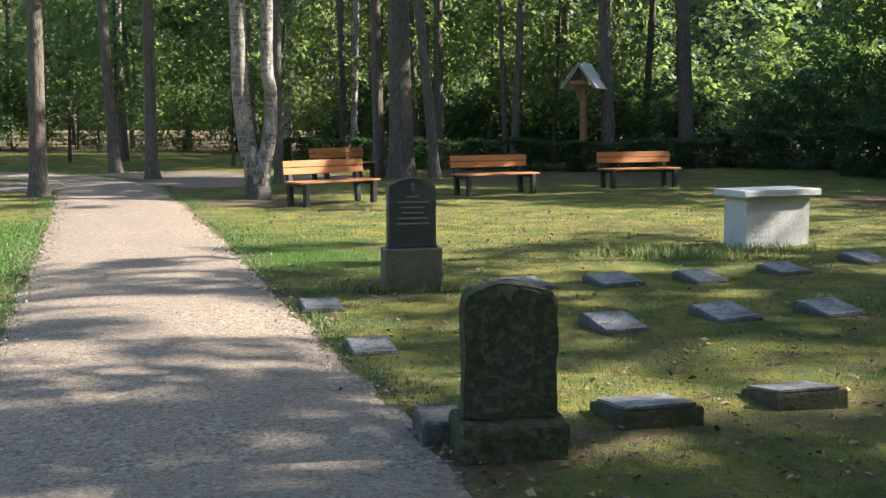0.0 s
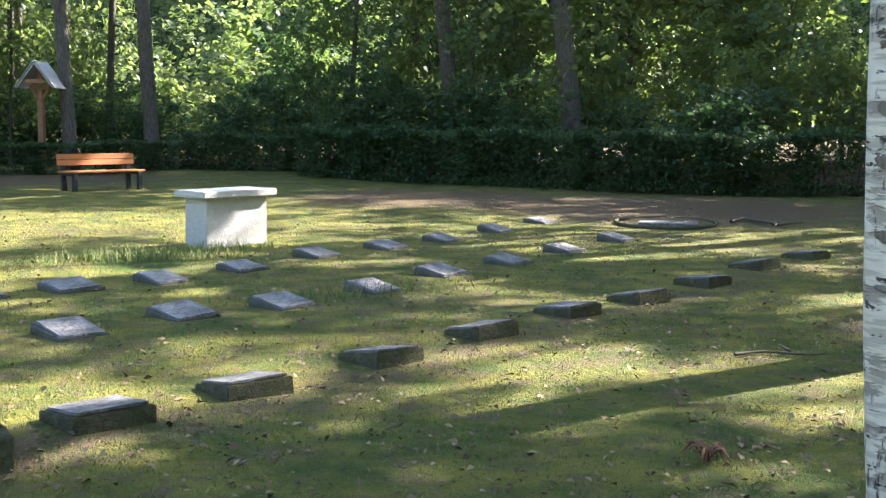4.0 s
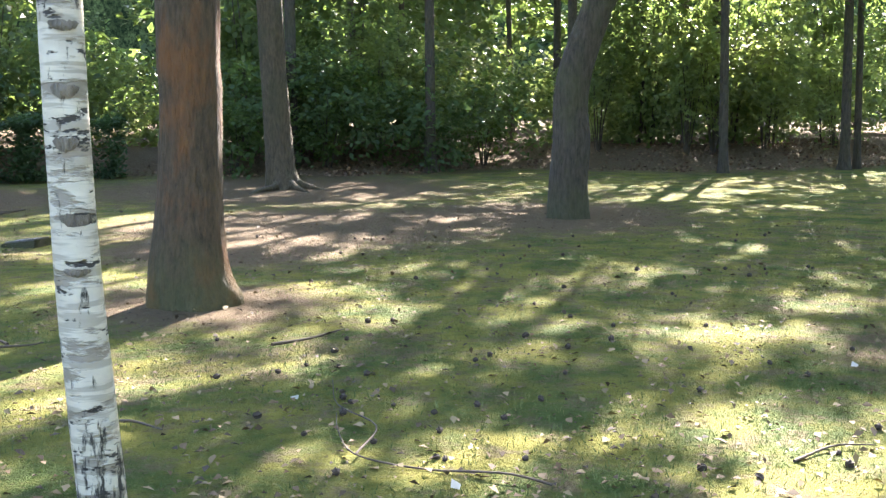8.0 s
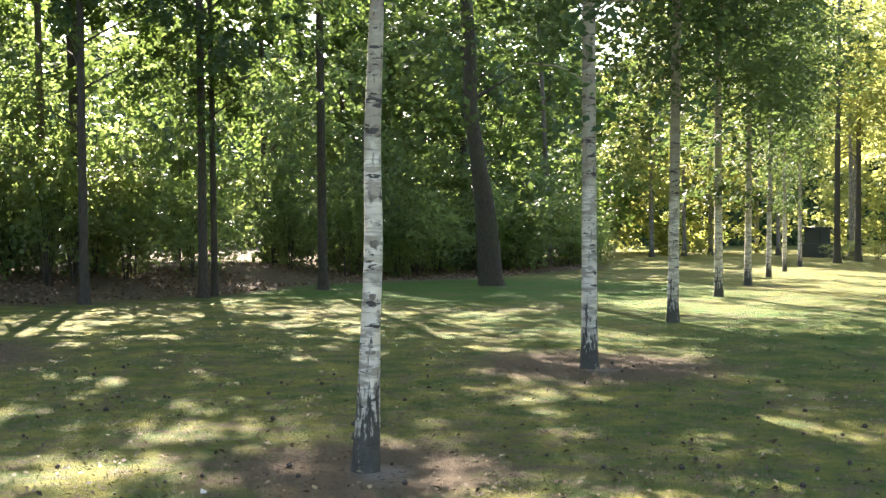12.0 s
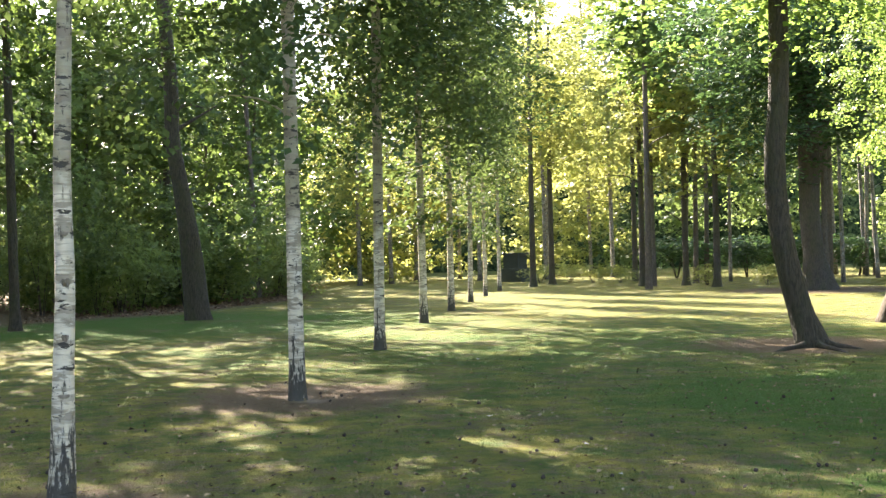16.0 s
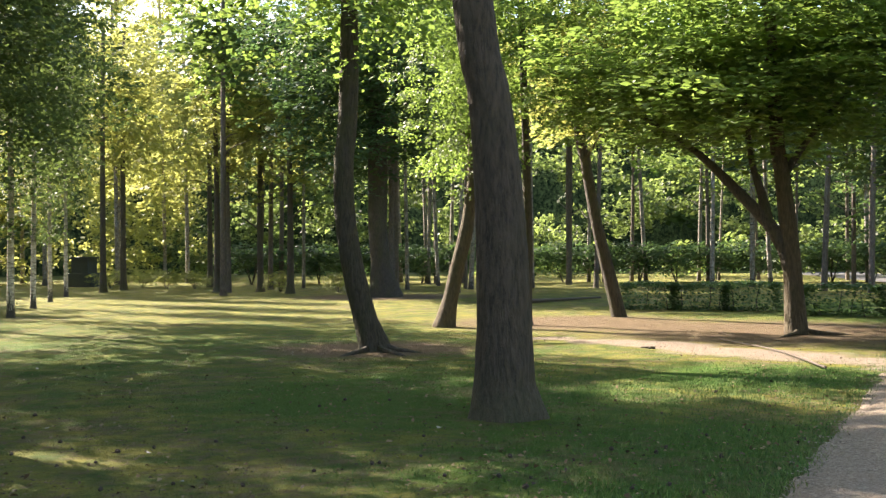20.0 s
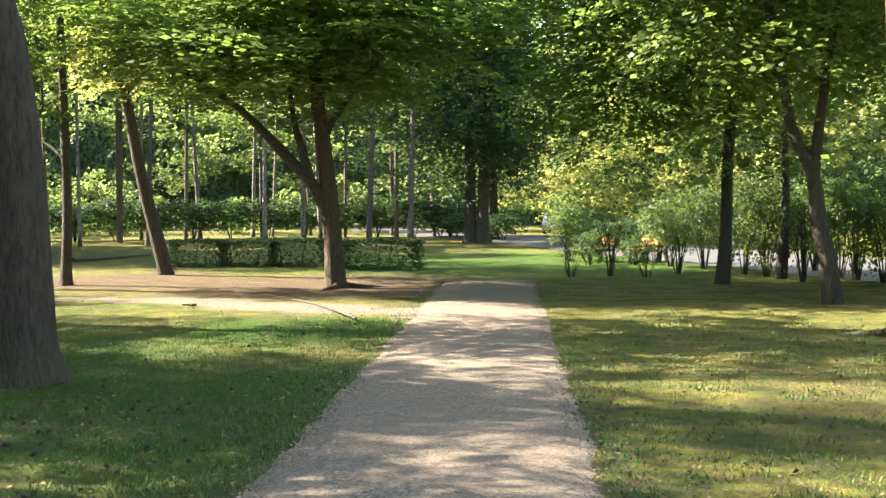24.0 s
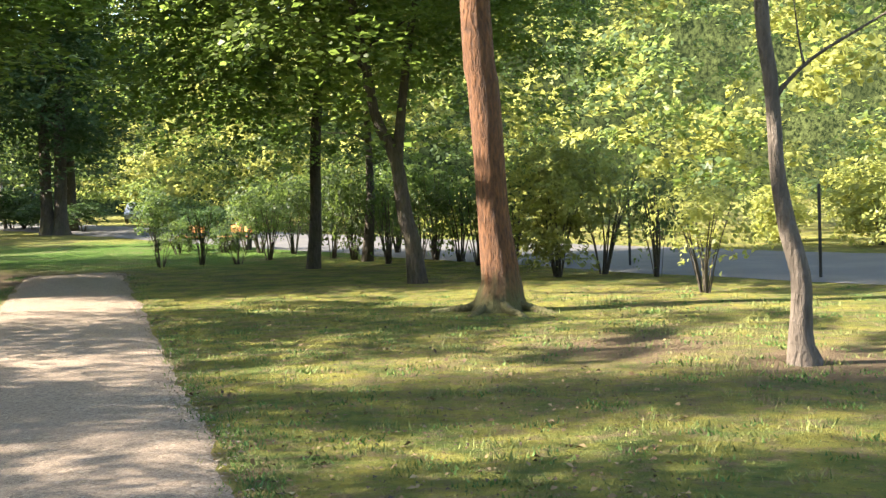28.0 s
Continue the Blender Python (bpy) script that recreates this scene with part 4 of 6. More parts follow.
tree("lime_tree", "tall dark tree behind the pair of trunks", "tree", 27.7, -59.6, 0.26, 19, DARK_BARK, ((DARKENED[1], 9, 1.7, 1.3), (DARKENED[0], 15, 1.6, 1.3)), limbs=8)
tree("lime_tree", "pair of dark trunks under a dense crown beyond the lawn", "tree", 25.54, -53.6, 0.32, 14, DARK_BARK, ((DARKENED[0], 7, 1.7, 1.2),), lean=(-0.6, 0), limbs=8)
sunlit = tree("pine_tree", "pine with sunlit red-brown bark and a mossy foot", "tree", 1.1, -16.3, 0.25, 15, ORANGE_BARK, ((SHADE_WIDE[0], 12.5, 0.8, 0.8),), nodes=((0, 0, 0, 0.40), (-0.03, 0, 0.25, 0.33), (-0.04, 0, 0.48, 0.275), (0.04, 0, 1.4, 0.225), (0.07, 0.01, 2.2, 0.22), (0.13, 0.01, 3.35, 0.222), (0.2, 0.01, 4.5, 0.21)), lean=(0.6, 0), limbs=8, flare=0.9, sides=40, limb_from=0.78)
forked = tree("maple_tree", "dark forked maple leaning over the turf", "tree", 3.06, -21.67, 0.165, 11, DARK_BARK, ((CROWN_MAPLE[2], 6.2, 1.15, 0.8), (CROWN_MAPLE[1], 8.6, 1.4, 0.9)), nodes=((0, 0, 0, 0.20), (0.07, 0.01, 0.82, 0.155), (0.2, 0.03, 1.36, 0.15), (0.33, 0.05, 2.42, 0.125), (0.67, 0.1, 3.2, 0.098), (0.83, 0.12, 4.25, 0.088), (1.06, 0.16, 5.65, 0.078)), lean=(1.4, 0.2), limbs=10, limb_from=0.6)
link("limb", joined("limb", [tube(curve_points([(0.3, 0.05, 2.3), (0.24, 0.03, 2.9), (0.16, 0.02, 3.5), (-0.02, 0, 4.75), (-0.2, -0.03, 5.6), (-0.5, -0.06, 7.4)], 14), np.linspace(0.11, 0.05, 14), 8), tube(curve_points([(0.8, 0.12, 4.1), (1.2, 0.3, 4.6), (2.0, 0.5, 4.9)], 8), np.linspace(0.045, 0.015, 8), 6)]), DARK_BARK, forked)
beside = tree("maple_tree", "dark maple beside the shrubs", "tree", 6.22, -26.34, 0.18, 11, DARK_BARK, ((CROWN_MAPLE[0], 6.2, 1.3, 0.85), (CROWN_MAPLE[2], 8.8, 1.4, 0.9)), nodes=((0, 0, 0, 0.18), (-0.1, -0.03, 1.3, 0.135), (-0.14, -0.03, 2.65, 0.13), (-0.25, -0.06, 4.0, 0.12), (-0.43, -0.1, 5.3, 0.105)), lean=(-0.9, -0.2), limbs=10, limb_from=0.6)
tree("maple_tree", "slim dark tree among the shrubs", "tree", 5.4, -28.8, 0.14, 9, DARK_BARK, ((CROWN_YELLOW[0], 6.0, 0.8, 0.7),), nodes=((0, 0, 0, 0.16), (-0.11, -0.02, 1.25, 0.115), (-0.14, -0.03, 2.7, 0.09)), limbs=7)
rowan = tree("rowan_tree", "slim tree with a smooth grey crooked trunk", "tree", -2.12, -10.95, 0.105, 9, SMOOTH_BARK, ((CROWN_YELLOW[1], 8, 0.7, 0.5),), nodes=((0, 0, 0, 0.165), (0.03, -0.01, 0.23, 0.118), (0.02, 0, 0.49, 0.1), (0.02, 0, 0.85, 0.094), (0.12, -0.02, 1.28, 0.088), (0.2, -0.04, 1.8, 0.07), (0.22, -0.04, 2.33, 0.068), (0.26, -0.05, 2.86, 0.068), (0.31, -0.06, 3.4, 0.066)), lean=(0.5, -0.1), limbs=4, limb_from=0.6, flare=0.4)
link("limb", joined("limb", [tube(curve_points([(0.22, -0.04, 2.45), (0.1, -0.02, 2.62), (-0.16, 0.03, 2.85), (-0.6, 0.11, 3.1), (-1.3, 0.2, 3.5)], 12), np.linspace(0.026, 0.008, 12), 7), tube(curve_points([(-0.05, 0.01, 2.76), (0.0, 0.05, 3.0), (0.05, 0.1, 3.4)], 6), np.linspace(0.014, 0.005, 6), 5)]), SMOOTH_BARK, rowan)
for x, y, h, k in ((52.3, -29.1, 13, 0), (51.0, -30.9, 12, 1), (47.2, -30.3, 12, 0), (60, -27.5, 15, 1), (57, -25, 14, 0), (62, -34, 15, 1)):
    tree("lime_tree", "sunlit yellow-green tree beyond the lawn", "tree", x, y, 0.17, h, GREY_BARK, ((THIN_YELLOW[k], h * 0.74, 1.0, 0.9),), limbs=8, group="sunlit trees beyond the lawn")

for x, y, h, k in ((74.0, -22.0, 19, 0), (79.0, -25.4, 21, 1), (75.5, -29.0, 22, 0), (73.0, -33.0, 25, 1), (78.0, -35.5, 26, 0), (84.0, -30.6, 26, 1), (71.0, -19.0, 19, 0), (72.5, -38.0, 24, 1), (82.0, -41.0, 26, 0)):
    tree("birch_tree", "tall backlit birch beyond the lawn", "tree", x, y, 0.15, h, OLD_BIRCH, ((THIN_YELLOW[k], h * 0.4, 0.9, 0.9), (THIN_YELLOW[1 - k], h * 0.66, 1.0, 0.9), (THIN_YELLOW[k], h * 0.9, 0.8, 0.8)), (0.3, 0.2), limbs=8, group="sunlit trees beyond the lawn")

# Wood-edge trees with crowns placed to shade the lawn; some trunks added for it.
for x, y, r, h, k, crown, wide, low in ((27.3, 6.2, 0.11, 15, 0, 14.0, 0.8, 7.8), (29.2, 3.7, 0.12, 15, 1, 11.4, 0.85, 6.9), (29.9, 3.5, 0.09, 14, 2, 10.2, 0.8, 6.0), (24.6, 12.6, 0.13, 15, 1, 12.3, 0.85, 0), (33.0, 0.8, 0.14, 18, 0, 15.6, 0.82, 9.6), (23.0, 15.5, 0.15, 15, 2, 12.3, 0.85, 0), (28.4, 10.4, 0.13, 17, 0, 16.5, 0.85, 7.8), (31.0, 11.8, 0.12, 16, 1, 13.1, 0.85, 0)):
    tree("forest_tree", "slim dark trunk in the wood edge under a shade-casting crown", "tree", x, y, r, h, DARK_BARK, ((SHADE_OPEN[k % 2] if x < 29 or 30 < x < 32 else SHADE_WIDE[k], crown, wide, 0.85),) + (((SHADE_OPEN[k % 2], low, 0.62, 0.7),) if low else ()), (0.2, 0.3), limbs=6, sides=10, limb_from=0.5, group="trees of the wood")

# boughs that hang low over the lawn, and higher ones added for shade
bough(beside, CROWN_MAPLE[1], 1.9, 0.6, 5.0, 1.05, 0.68, 1.0)
bough(beside, CROWN_MAPLE[0], 3.1, 1.0, 7.4, 0.9, 0.6, 2.0)
# Higher boughs, put in the sun's way to shade the hedge and roadside shrubs.
bough(massive, DARKENED[0], -1.3, 3.7, 11.6, 1.3, 0.85, 1.1)
bough(slim, CROWN_MAPLE[1], 2.2, -3.6, 7.3, 1.15, 0.66, 2.6)
bough(slim, CROWN_MAPLE[2], -0.8, -3.2, 9.0, 1.0, 0.6, 0.4)
bough(forked, CROWN_MAPLE[0], -1.6, 0.3, 5.4, 0.8, 0.55, 0.5)
bough(m7, CROWN_MAPLE[1], 3.2, 2.0, 5.6, 0.9, 0.36, 0.8)
roots(m7, 0.24, BROWN_BARK, (150, 240, 330), 1.4, 6)
roots(sunlit, 0.34, ORANGE_BARK, (80, 290, 340, 30), 0.9, 7)
roots(crooked, 0.27, DARK_BARK, (290, 340, 250), 1.3, 8)
roots(mossy, 0.34, BROWN_BARK, (170, 210, 260), 1.0, 9)

# wood: trees and undergrowth behind its edge
rng = np.random.default_rng(7)
edge = np.array(WOOD_EDGE, float)
seg = np.hypot(*np.diff(edge, axis=0).T)
acc = np.r_[0, np.cumsum(seg)]


def along(s, back):
    """A place at s metres along the wood's edge and some way into the wood."""
    i = min(int(np.searchsorted(acc, s, "right")) - 1, len(seg) - 1)
    d = (edge[i + 1] - edge[i]) / seg[i]
    p = edge[i] + d * (s - acc[i])
    return p + np.array([-d[1], d[0]]) * back


s = 0.0
while s < acc[-1]:
    # Leaf colour carries the light: darkened along dark, brightened along pale.
    dark = 42 < s < 80
    pale = 80 <= s < 130
    p = along(s, rng.uniform(0.6, 1.8) + (1.5 if pale else 0.0))
    sz = rng.uniform(0.75, 1.15)
    shrub("shrub", "dense leafy shrub at the wood edge, leaves darkened for shade" if dark else "shrub with brightened green leaves over brown leaf litter" if pale else "leafy green shrub at the wood edge", p[0], p[1], DARK_SHRUB[int(rng.integers(2))] if dark else EDGE_SHRUB[int(rng.integers(3))] if pale else (YOUNG if s < 40 else EDGE_SHRUB)[int(rng.integers(3))], rng.uniform(0.8, 1.1), sz, lift=rng.uniform(0.2, 0.9) if pale else 0.0)
    s += rng.uniform(1.7, 2.5)
s = 1.0
while s < acc[-1]:
    p = along(s, rng.uniform(3.0, 5.5))
    shrub("young_tree", "leafy young tree inside the wood", p[0], p[1], YOUNG[int(rng.integers(3))], rng.uniform(1.1, 1.6), rng.uniform(1.5, 2.4), stems=4, lift=0.6, category="tree")
    s += rng.uniform(2.8, 4.2)
s = 2.0
while s < acc[-1]:
    p = along(s, rng.uniform(2.0, 13))
    h = rng.uniform(11, 17)
    tree("forest_tree", "tall slim forest tree inside the wood", "tree", p[0], p[1], rng.uniform(0.09, 0.2), h, (PINE_BARK, DARK_BARK, GREY_BARK)[int(rng.integers(3))], ((CANOPY[int(rng.integers(3))], h * 0.72, rng.uniform(0.85, 1.2), rng.uniform(0.75, 1.1)),) if rng.random() < 0.9 else ((SHADE_WIDE[int(rng.integers(3))], h * 0.8, rng.uniform(0.65, 0.85), 0.8),), (rng.uniform(-0.8, 0.8), rng.uniform(-0.8, 0.8)), limbs=5, sides=9, limb_from=0.5, group="trees of the wood")
    s += rng.uniform(3.0, 4.6)


def belt(name, label, line, depth, z0, z1, clumps, per, size, spread, material, seed, crown=2.6):
    """A far belt of trees along a line: round crowns of leaf clumps at all heights, with gaps between them."""
    r = np.random.default_rng(seed)
    e = np.array(line, float)
    ln = np.hypot(*np.diff(e, axis=0).T)
    at = np.r_[0, np.cumsum(ln)]
    trees = clumps // 16
    s = r.uniform(0, at[-1], trees)
    i = np.clip(np.searchsorted(at, s, "right") - 1, 0, len(ln) - 1)
    d = np.diff(e, axis=0)[i] / ln[i][:, None]
    p = e[i] + d * (s - at[i])[:, None] + np.stack([-d[:, 1], d[:, 0]], -1) * r.uniform(0, depth, trees)[:, None]
    rad = crown * r.uniform(0.55, 1.25, trees)
    z = ground_z(p[:, 0], p[:, 1]) + z0 + rad * 0.5 + (z1 - z0) * r.uniform(0, 1, trees) ** 1.25
    centre = np.concatenate([p, z[:, None]], -1)
    way = r.normal(size=(trees, 16, 3))
    way /= np.linalg.norm(way, axis=-1)[..., None]
    c = (centre[:, None] + way * (rad[:, None] * r.uniform(0.3, 1, (trees, 16)) ** 0.4)[..., None] * [1, 1, 0.8]).reshape(-1, 3)
    c[:, 2] = np.maximum(c[:, 2], ground_z(c[:, 0], c[:, 1]) + 0.25)
    q, facing = sprays(r, c, per, spread)
    me = leaf_mesh(name, q, size, r, narrow=0.7, facing=facing)
    return tagged(link(name, me, material), label, "foliage", kind="stuff")


belt("undergrowth", "low leafy undergrowth inside the wood", [tuple(along(q, 4.0)) for q in range(42, int(acc[-1]), 5)], 6, 0.0, 1.9, 3200, 26, 0.17, 0.42, LEAF_UNDER, 41, 1.15)
belt("wood_foliage", "leafy depth of the wood behind its edge", WOOD_EDGE[4:], 12, 0.3, 11, 1450, 30, 0.20, 0.5, LEAF_EDGE, 3, 2.2)
# High crown belts, added on the sun's side to darken the wood behind them.
belt("wood_foliage", "dense crowns added inside the wood for shade", ((25, 35), (28, 29), (32, 21)), 4, 5, 16, 500, 28, 0.30, 0.7, LEAF, 33, 2.8)
belt("wood_foliage", "dense crowns added over the wood to shade it", ((21, 42), (25, 35), (26, 31)), 7, 5, 18, 860, 30, 0.30, 0.7, LEAF, 35, 2.8)
# Fills bright gaps; the wood's shade is put into its dark leaf colour.
belt("wood_foliage", "dark-leaved growth added to deepen the shade of the wood", ((13, 46), (22, 38), (24, 34)), 5, 0.4, 12, 520, 30, 0.24, 0.6, LEAF_DARK, 38, 2.2)
belt("wood_foliage", "dense crowns added inside the wood for shade", ((36, 27), (40, 17)), 4, 6, 17, 380, 28, 0.30, 0.7, LEAF, 34, 2.8)
belt("wood_foliage", "tall crowns deep inside the wood", ((52, 25), (58, 8)), 6, 8, 20, 600, 26, 0.40, 0.8, LEAF, 37, 3.0)
belt("wood_foliage", "dark depth of the wood", ((12, 50), (24, 40), (33, 28), (40, 17)), 10, 0.2, 17, 1500, 30, 0.34, 0.75, LEAF, 13, 3.0)
belt("wood_foliage", "green wood beside the birch row", ((43, -2.5), (52, -9), (66, -12), (84, -17)), 13, 0.2, 16, 1600, 30, 0.33, 0.65, LEAF, 14, 2.8)
belt("wood_foliage", "far depth of the wood", ((44, 34), (56, 18), (62, 2), (70, -8)), 8, 0.2, 22, 1300, 26, 0.45, 0.85, LEAF, 15, 3.4)
belt("wood_foliage", "sunlit leaves of the pine wood", ((-45, 44), (-18, 46), (-6, 44), (1, 42), (6, 44)), 20, 0.6, 9, 1500, 26, 0.24, 0.6, LEAF_EDGE, 4, 2.2)
belt("far_woods", "pale leafy woods beyond the pines", ((-44, 58), (-22, 70), (2, 74), (26, 68)), 10, 1.0, 24, 1100, 30, 0.36, 0.8, LEAF_EDGE, 17, 3.2)
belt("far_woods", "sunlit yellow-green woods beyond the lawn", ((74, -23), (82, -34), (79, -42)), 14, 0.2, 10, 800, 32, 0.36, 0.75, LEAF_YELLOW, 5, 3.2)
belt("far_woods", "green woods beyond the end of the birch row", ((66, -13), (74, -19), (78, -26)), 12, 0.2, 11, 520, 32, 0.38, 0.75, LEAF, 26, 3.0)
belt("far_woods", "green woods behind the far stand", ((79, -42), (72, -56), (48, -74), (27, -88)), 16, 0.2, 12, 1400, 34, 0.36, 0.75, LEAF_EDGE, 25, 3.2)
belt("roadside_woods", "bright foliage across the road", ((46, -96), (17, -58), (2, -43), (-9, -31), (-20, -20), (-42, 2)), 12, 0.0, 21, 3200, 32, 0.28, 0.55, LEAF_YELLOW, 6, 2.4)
belt("roadside_woods", "green foliage behind the road", ((46, -96), (17, -58), (2, -43), (-9, -31), (-20, -20), (-42, 2)), 14, 0.0, 22, 2600, 32, 0.28, 0.55, LEAF_EDGE, 16, 2.8)
belt("far_woods", "distant dark woods closing the view", ((-42, 2), (-70, 30), (-60, 75), (0, 95), (60, 80), (95, 30), (100, -40), (60, -110), (0, -110), (-60, -60)), 16, 0.3, 18, 1200, 16, 1.2, 1.6, LEAF, 8, 4.5)


for x, y in ((23.2, 14.6), (25.0, 13.0), (21.6, 16.2), (24.4, 15.4), (26.8, 12.2)):
    shrub("shrub", "leafy green shrub at the wood edge", x, y, SHRUB_LEAVES[int(x) % 3], 0.95, 0.95)


# broad-leaved young trees under the pines
for x, y, k, sxy, dz in ((-10.4, 36.0, 0, 0.62, 4.0), (-6.6, 35.5, 1, 0.7, 4.2), (-4.9, 33.6, 2, 0.5, 3.4), (-12.8, 39.0, 1, 0.7, 4.6), (-2.2, 37.5, 0, 0.7, 4.4), (1.4, 38.2, 2, 0.62, 4.0), (3.4, 36.6, 1, 0.6, 3.6)):
    tree("young_maple", "young broad-leaved tree under the pines", "tree", x, y, 0.06, dz + 2.2, DARK_BARK, ((YOUNG[k], dz, 2.0 * sxy, 2.2 * sxy),), (0.2, 0.1), limbs=8, reach=1.6, limb_from=0.35, flare=0.2, sides=8, group="young trees under the pines")


def build_backdrop():
    """A far wall of woods, plain and dark, below the sky; shade between leaves and boughs is painted on."""
    n = Nodes("distant_woods")
    v = n.coords(1.0, 1.0, 0.8, True)
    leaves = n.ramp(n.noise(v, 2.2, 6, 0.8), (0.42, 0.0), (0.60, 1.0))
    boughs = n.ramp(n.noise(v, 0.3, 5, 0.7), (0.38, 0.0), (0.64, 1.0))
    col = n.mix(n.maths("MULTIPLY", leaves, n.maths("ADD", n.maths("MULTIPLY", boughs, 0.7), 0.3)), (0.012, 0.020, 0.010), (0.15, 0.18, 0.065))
    n.finish(col, 1.0, None, Specular_IOR_Level=0.0)
    a = np.linspace(0, 2 * np.pi, 721)[:-1]
    top = 23 + 1.2 * np.sin(a * 7) + np.random.default_rng(2).normal(size=720) * 0.5
    ring = np.stack([128 * np.cos(a), 128 * np.sin(a)], -1)
    lo = np.concatenate([ring, np.full((720, 1), -2.0)], -1)
    hi = np.concatenate([ring, top[:, None]], -1)
    k = np.arange(720)
    m = (k + 1) % 720
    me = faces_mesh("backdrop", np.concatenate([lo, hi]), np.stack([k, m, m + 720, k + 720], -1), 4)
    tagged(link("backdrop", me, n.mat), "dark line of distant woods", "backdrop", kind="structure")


build_backdrop()
# thin trunks of the pine wood and the birch stand
rng = np.random.default_rng(21)
for k in range(34):
    az, d = radians(rng.uniform(-32, 6)), rng.uniform(36, 68)
    x, y = d * math.sin(az), d * math.cos(az)
    birch = k % 6 == 0
    tree("birch_tree" if birch else "pine_tree", "pale birch in the pine wood" if birch else "slim pine trunk in the wood", "tree", x, y, rng.uniform(0.09, 0.17), 15, OLD_BIRCH if birch else PINE_BARK, ((CANOPY_FAR[k % 3], 12.5, 1.0, 0.9),) if k % 2 else ((CROWN_PINE[k % 2], 14, 1.1, 1.0),), (rng.uniform(-0.7, 0.7), 0), limbs=4, sides=8, flare=0.2, group="trunks of the pine wood")
for k in range(46):
    az, d = radians(rng.uniform(119, 153)), rng.uniform(54, 82)
    x, y = d * math.sin(az), d * math.cos(az)
    birch = k % 5 < 2
    tree("birch_tree" if birch else "pine_tree", "pale birch of the far stand" if birch else "slim brown pine of the far stand", "tree", x, y, rng.uniform(0.10, 0.17), 15, OLD_BIRCH if birch else PINE_BARK, ((CANOPY_FAR[k % 3], 12.5, 1.1, 0.85),), (rng.uniform(-1.0, 1.0), 0), limbs=4, sides=8, flare=0.2, group="far stand of birches and pines")

# ---- things of the cemetery ----
def on_ground(x, y, turn=0.0, sink=0.01, tip=(0, 0)):
    return pose(x, y, float(ground_z(x, y)) - sink, tip[0], tip[1], turn)


def arch_slab(width, height, depth, rise, shoulder, bevel=0.012, steps=9):
    """An upright slab with a low arched top between rounded shoulders, standing at z = 0."""
    w = width / 2
    pts = [(-w, 0), (w, 0), (w, height - rise - shoulder)]
    for k in range(1, steps):
        a = k / steps * math.pi / 2
        pts.append((w - shoulder + shoulder * math.cos(a), height - rise - shoulder + shoulder * math.sin(a)))
    for k in range(steps * 2 + 1):
        f = 1 - 2 * k / (2 * steps)
        pts.append((f * (w - shoulder), height - rise * f * f))
    for k in range(1, steps):
        a = math.pi / 2 + k / steps * math.pi / 2
        pts.append((-w + shoulder + shoulder * math.cos(a), height - rise - shoulder + shoulder * math.sin(a)))
    pts.append((-w, height - rise - shoulder))
    bm = bmesh.new()
    f = bm.faces.new([bm.verts.new((x, -depth / 2, z)) for x, z in pts])
    got = bmesh.ops.extrude_face_region(bm, geom=[f])
    bmesh.ops.translate(bm, verts=[v for v in got["geom"] if isinstance(v, bmesh.types.BMVert)], vec=(0, depth, 0))
    bmesh.ops.recalc_face_normals(bm, faces=bm.faces)
    rim = [e for e in bm.edges if len(e.link_faces) == 2 and e.calc_face_angle(0) > 1.0]
    bmesh.ops.bevel(bm, geom=rim, offset=bevel, segments=2, affect="EDGES")
    return bm


def roughened(bm, amount, scale, cuts=0):
    if cuts:
        bmesh.ops.triangulate(bm, faces=bm.faces)
        bmesh.ops.subdivide_edges(bm, edges=[e for e in bm.edges if e.calc_length() > 0.05], cuts=cuts, use_grid_fill=True)
        bmesh.ops.subdivide_edges(bm, edges=[e for e in bm.edges if e.calc_length() > 0.06], cuts=1)
        bmesh.ops.triangulate(bm, faces=bm.faces)
    for v in bm.verts:
        v.co += noise.noise_vector(v.co * scale) * amount + noise.noise_vector(v.co * scale * 3.1) * amount * 0.4
    return bm


# the near mossy stone
g1 = thing("gravestone", on_ground(0.19, 5.44, 8), "rough weathered gravestone overgrown with dark moss", "gravestone")
part("base", roughened(boxed(0.51, 0.33, 0.19, pose(0, 0, 0.085), 0.015), 0.010, 9, 5), MOSSY_STONE, g1)
part("stone", roughened(arch_slab(0.43, 0.63, 0.17, 0.025, 0.075), 0.010, 9, 5), MOSSY_STONE, g1).location = (0, 0.02, 0.175)
kerb = thing("kerb_block", on_ground(-0.13, 5.72, 10), "small grey stone block beside the mossy gravestone", "stone block")
part("block", roughened(boxed(0.22, 0.36, 0.13, pose(0, 0, 0.06), 0.012), 0.006, 9, 3), GREY_STONE, kerb)

# the dark stele
g2 = thing("gravestone", on_ground(-0.40, 10.48, 14), "dark granite stele with an arched top on a stone plinth", "gravestone")
part("plinth", roughened(boxed(0.52, 0.26, 0.41, pose(0, 0, 0.195), 0.012), 0.004, 6, 3), PLINTH_STONE, g2)
stele = part("stele", arch_slab(0.43, 0.63, 0.14, 0.05, 0.05, 0.008), DARK_STONE, g2)
stele.location = (0, 0.01, 0.395)
part("moulding", boxed(0.45, 0.17, 0.035, pose(0, 0.01, 0.412), 0.008), DARK_STONE, g2)
cross = boxed(0.010, 0.006, 0.075, pose(0, 0, 0.0))
box(cross, 0.042, 0.006, 0.010, pose(0, 0, 0.014))
part("cross_mark", cross, CARVED, stele, "pale engraved cross").location = (0, -0.072, 0.555)
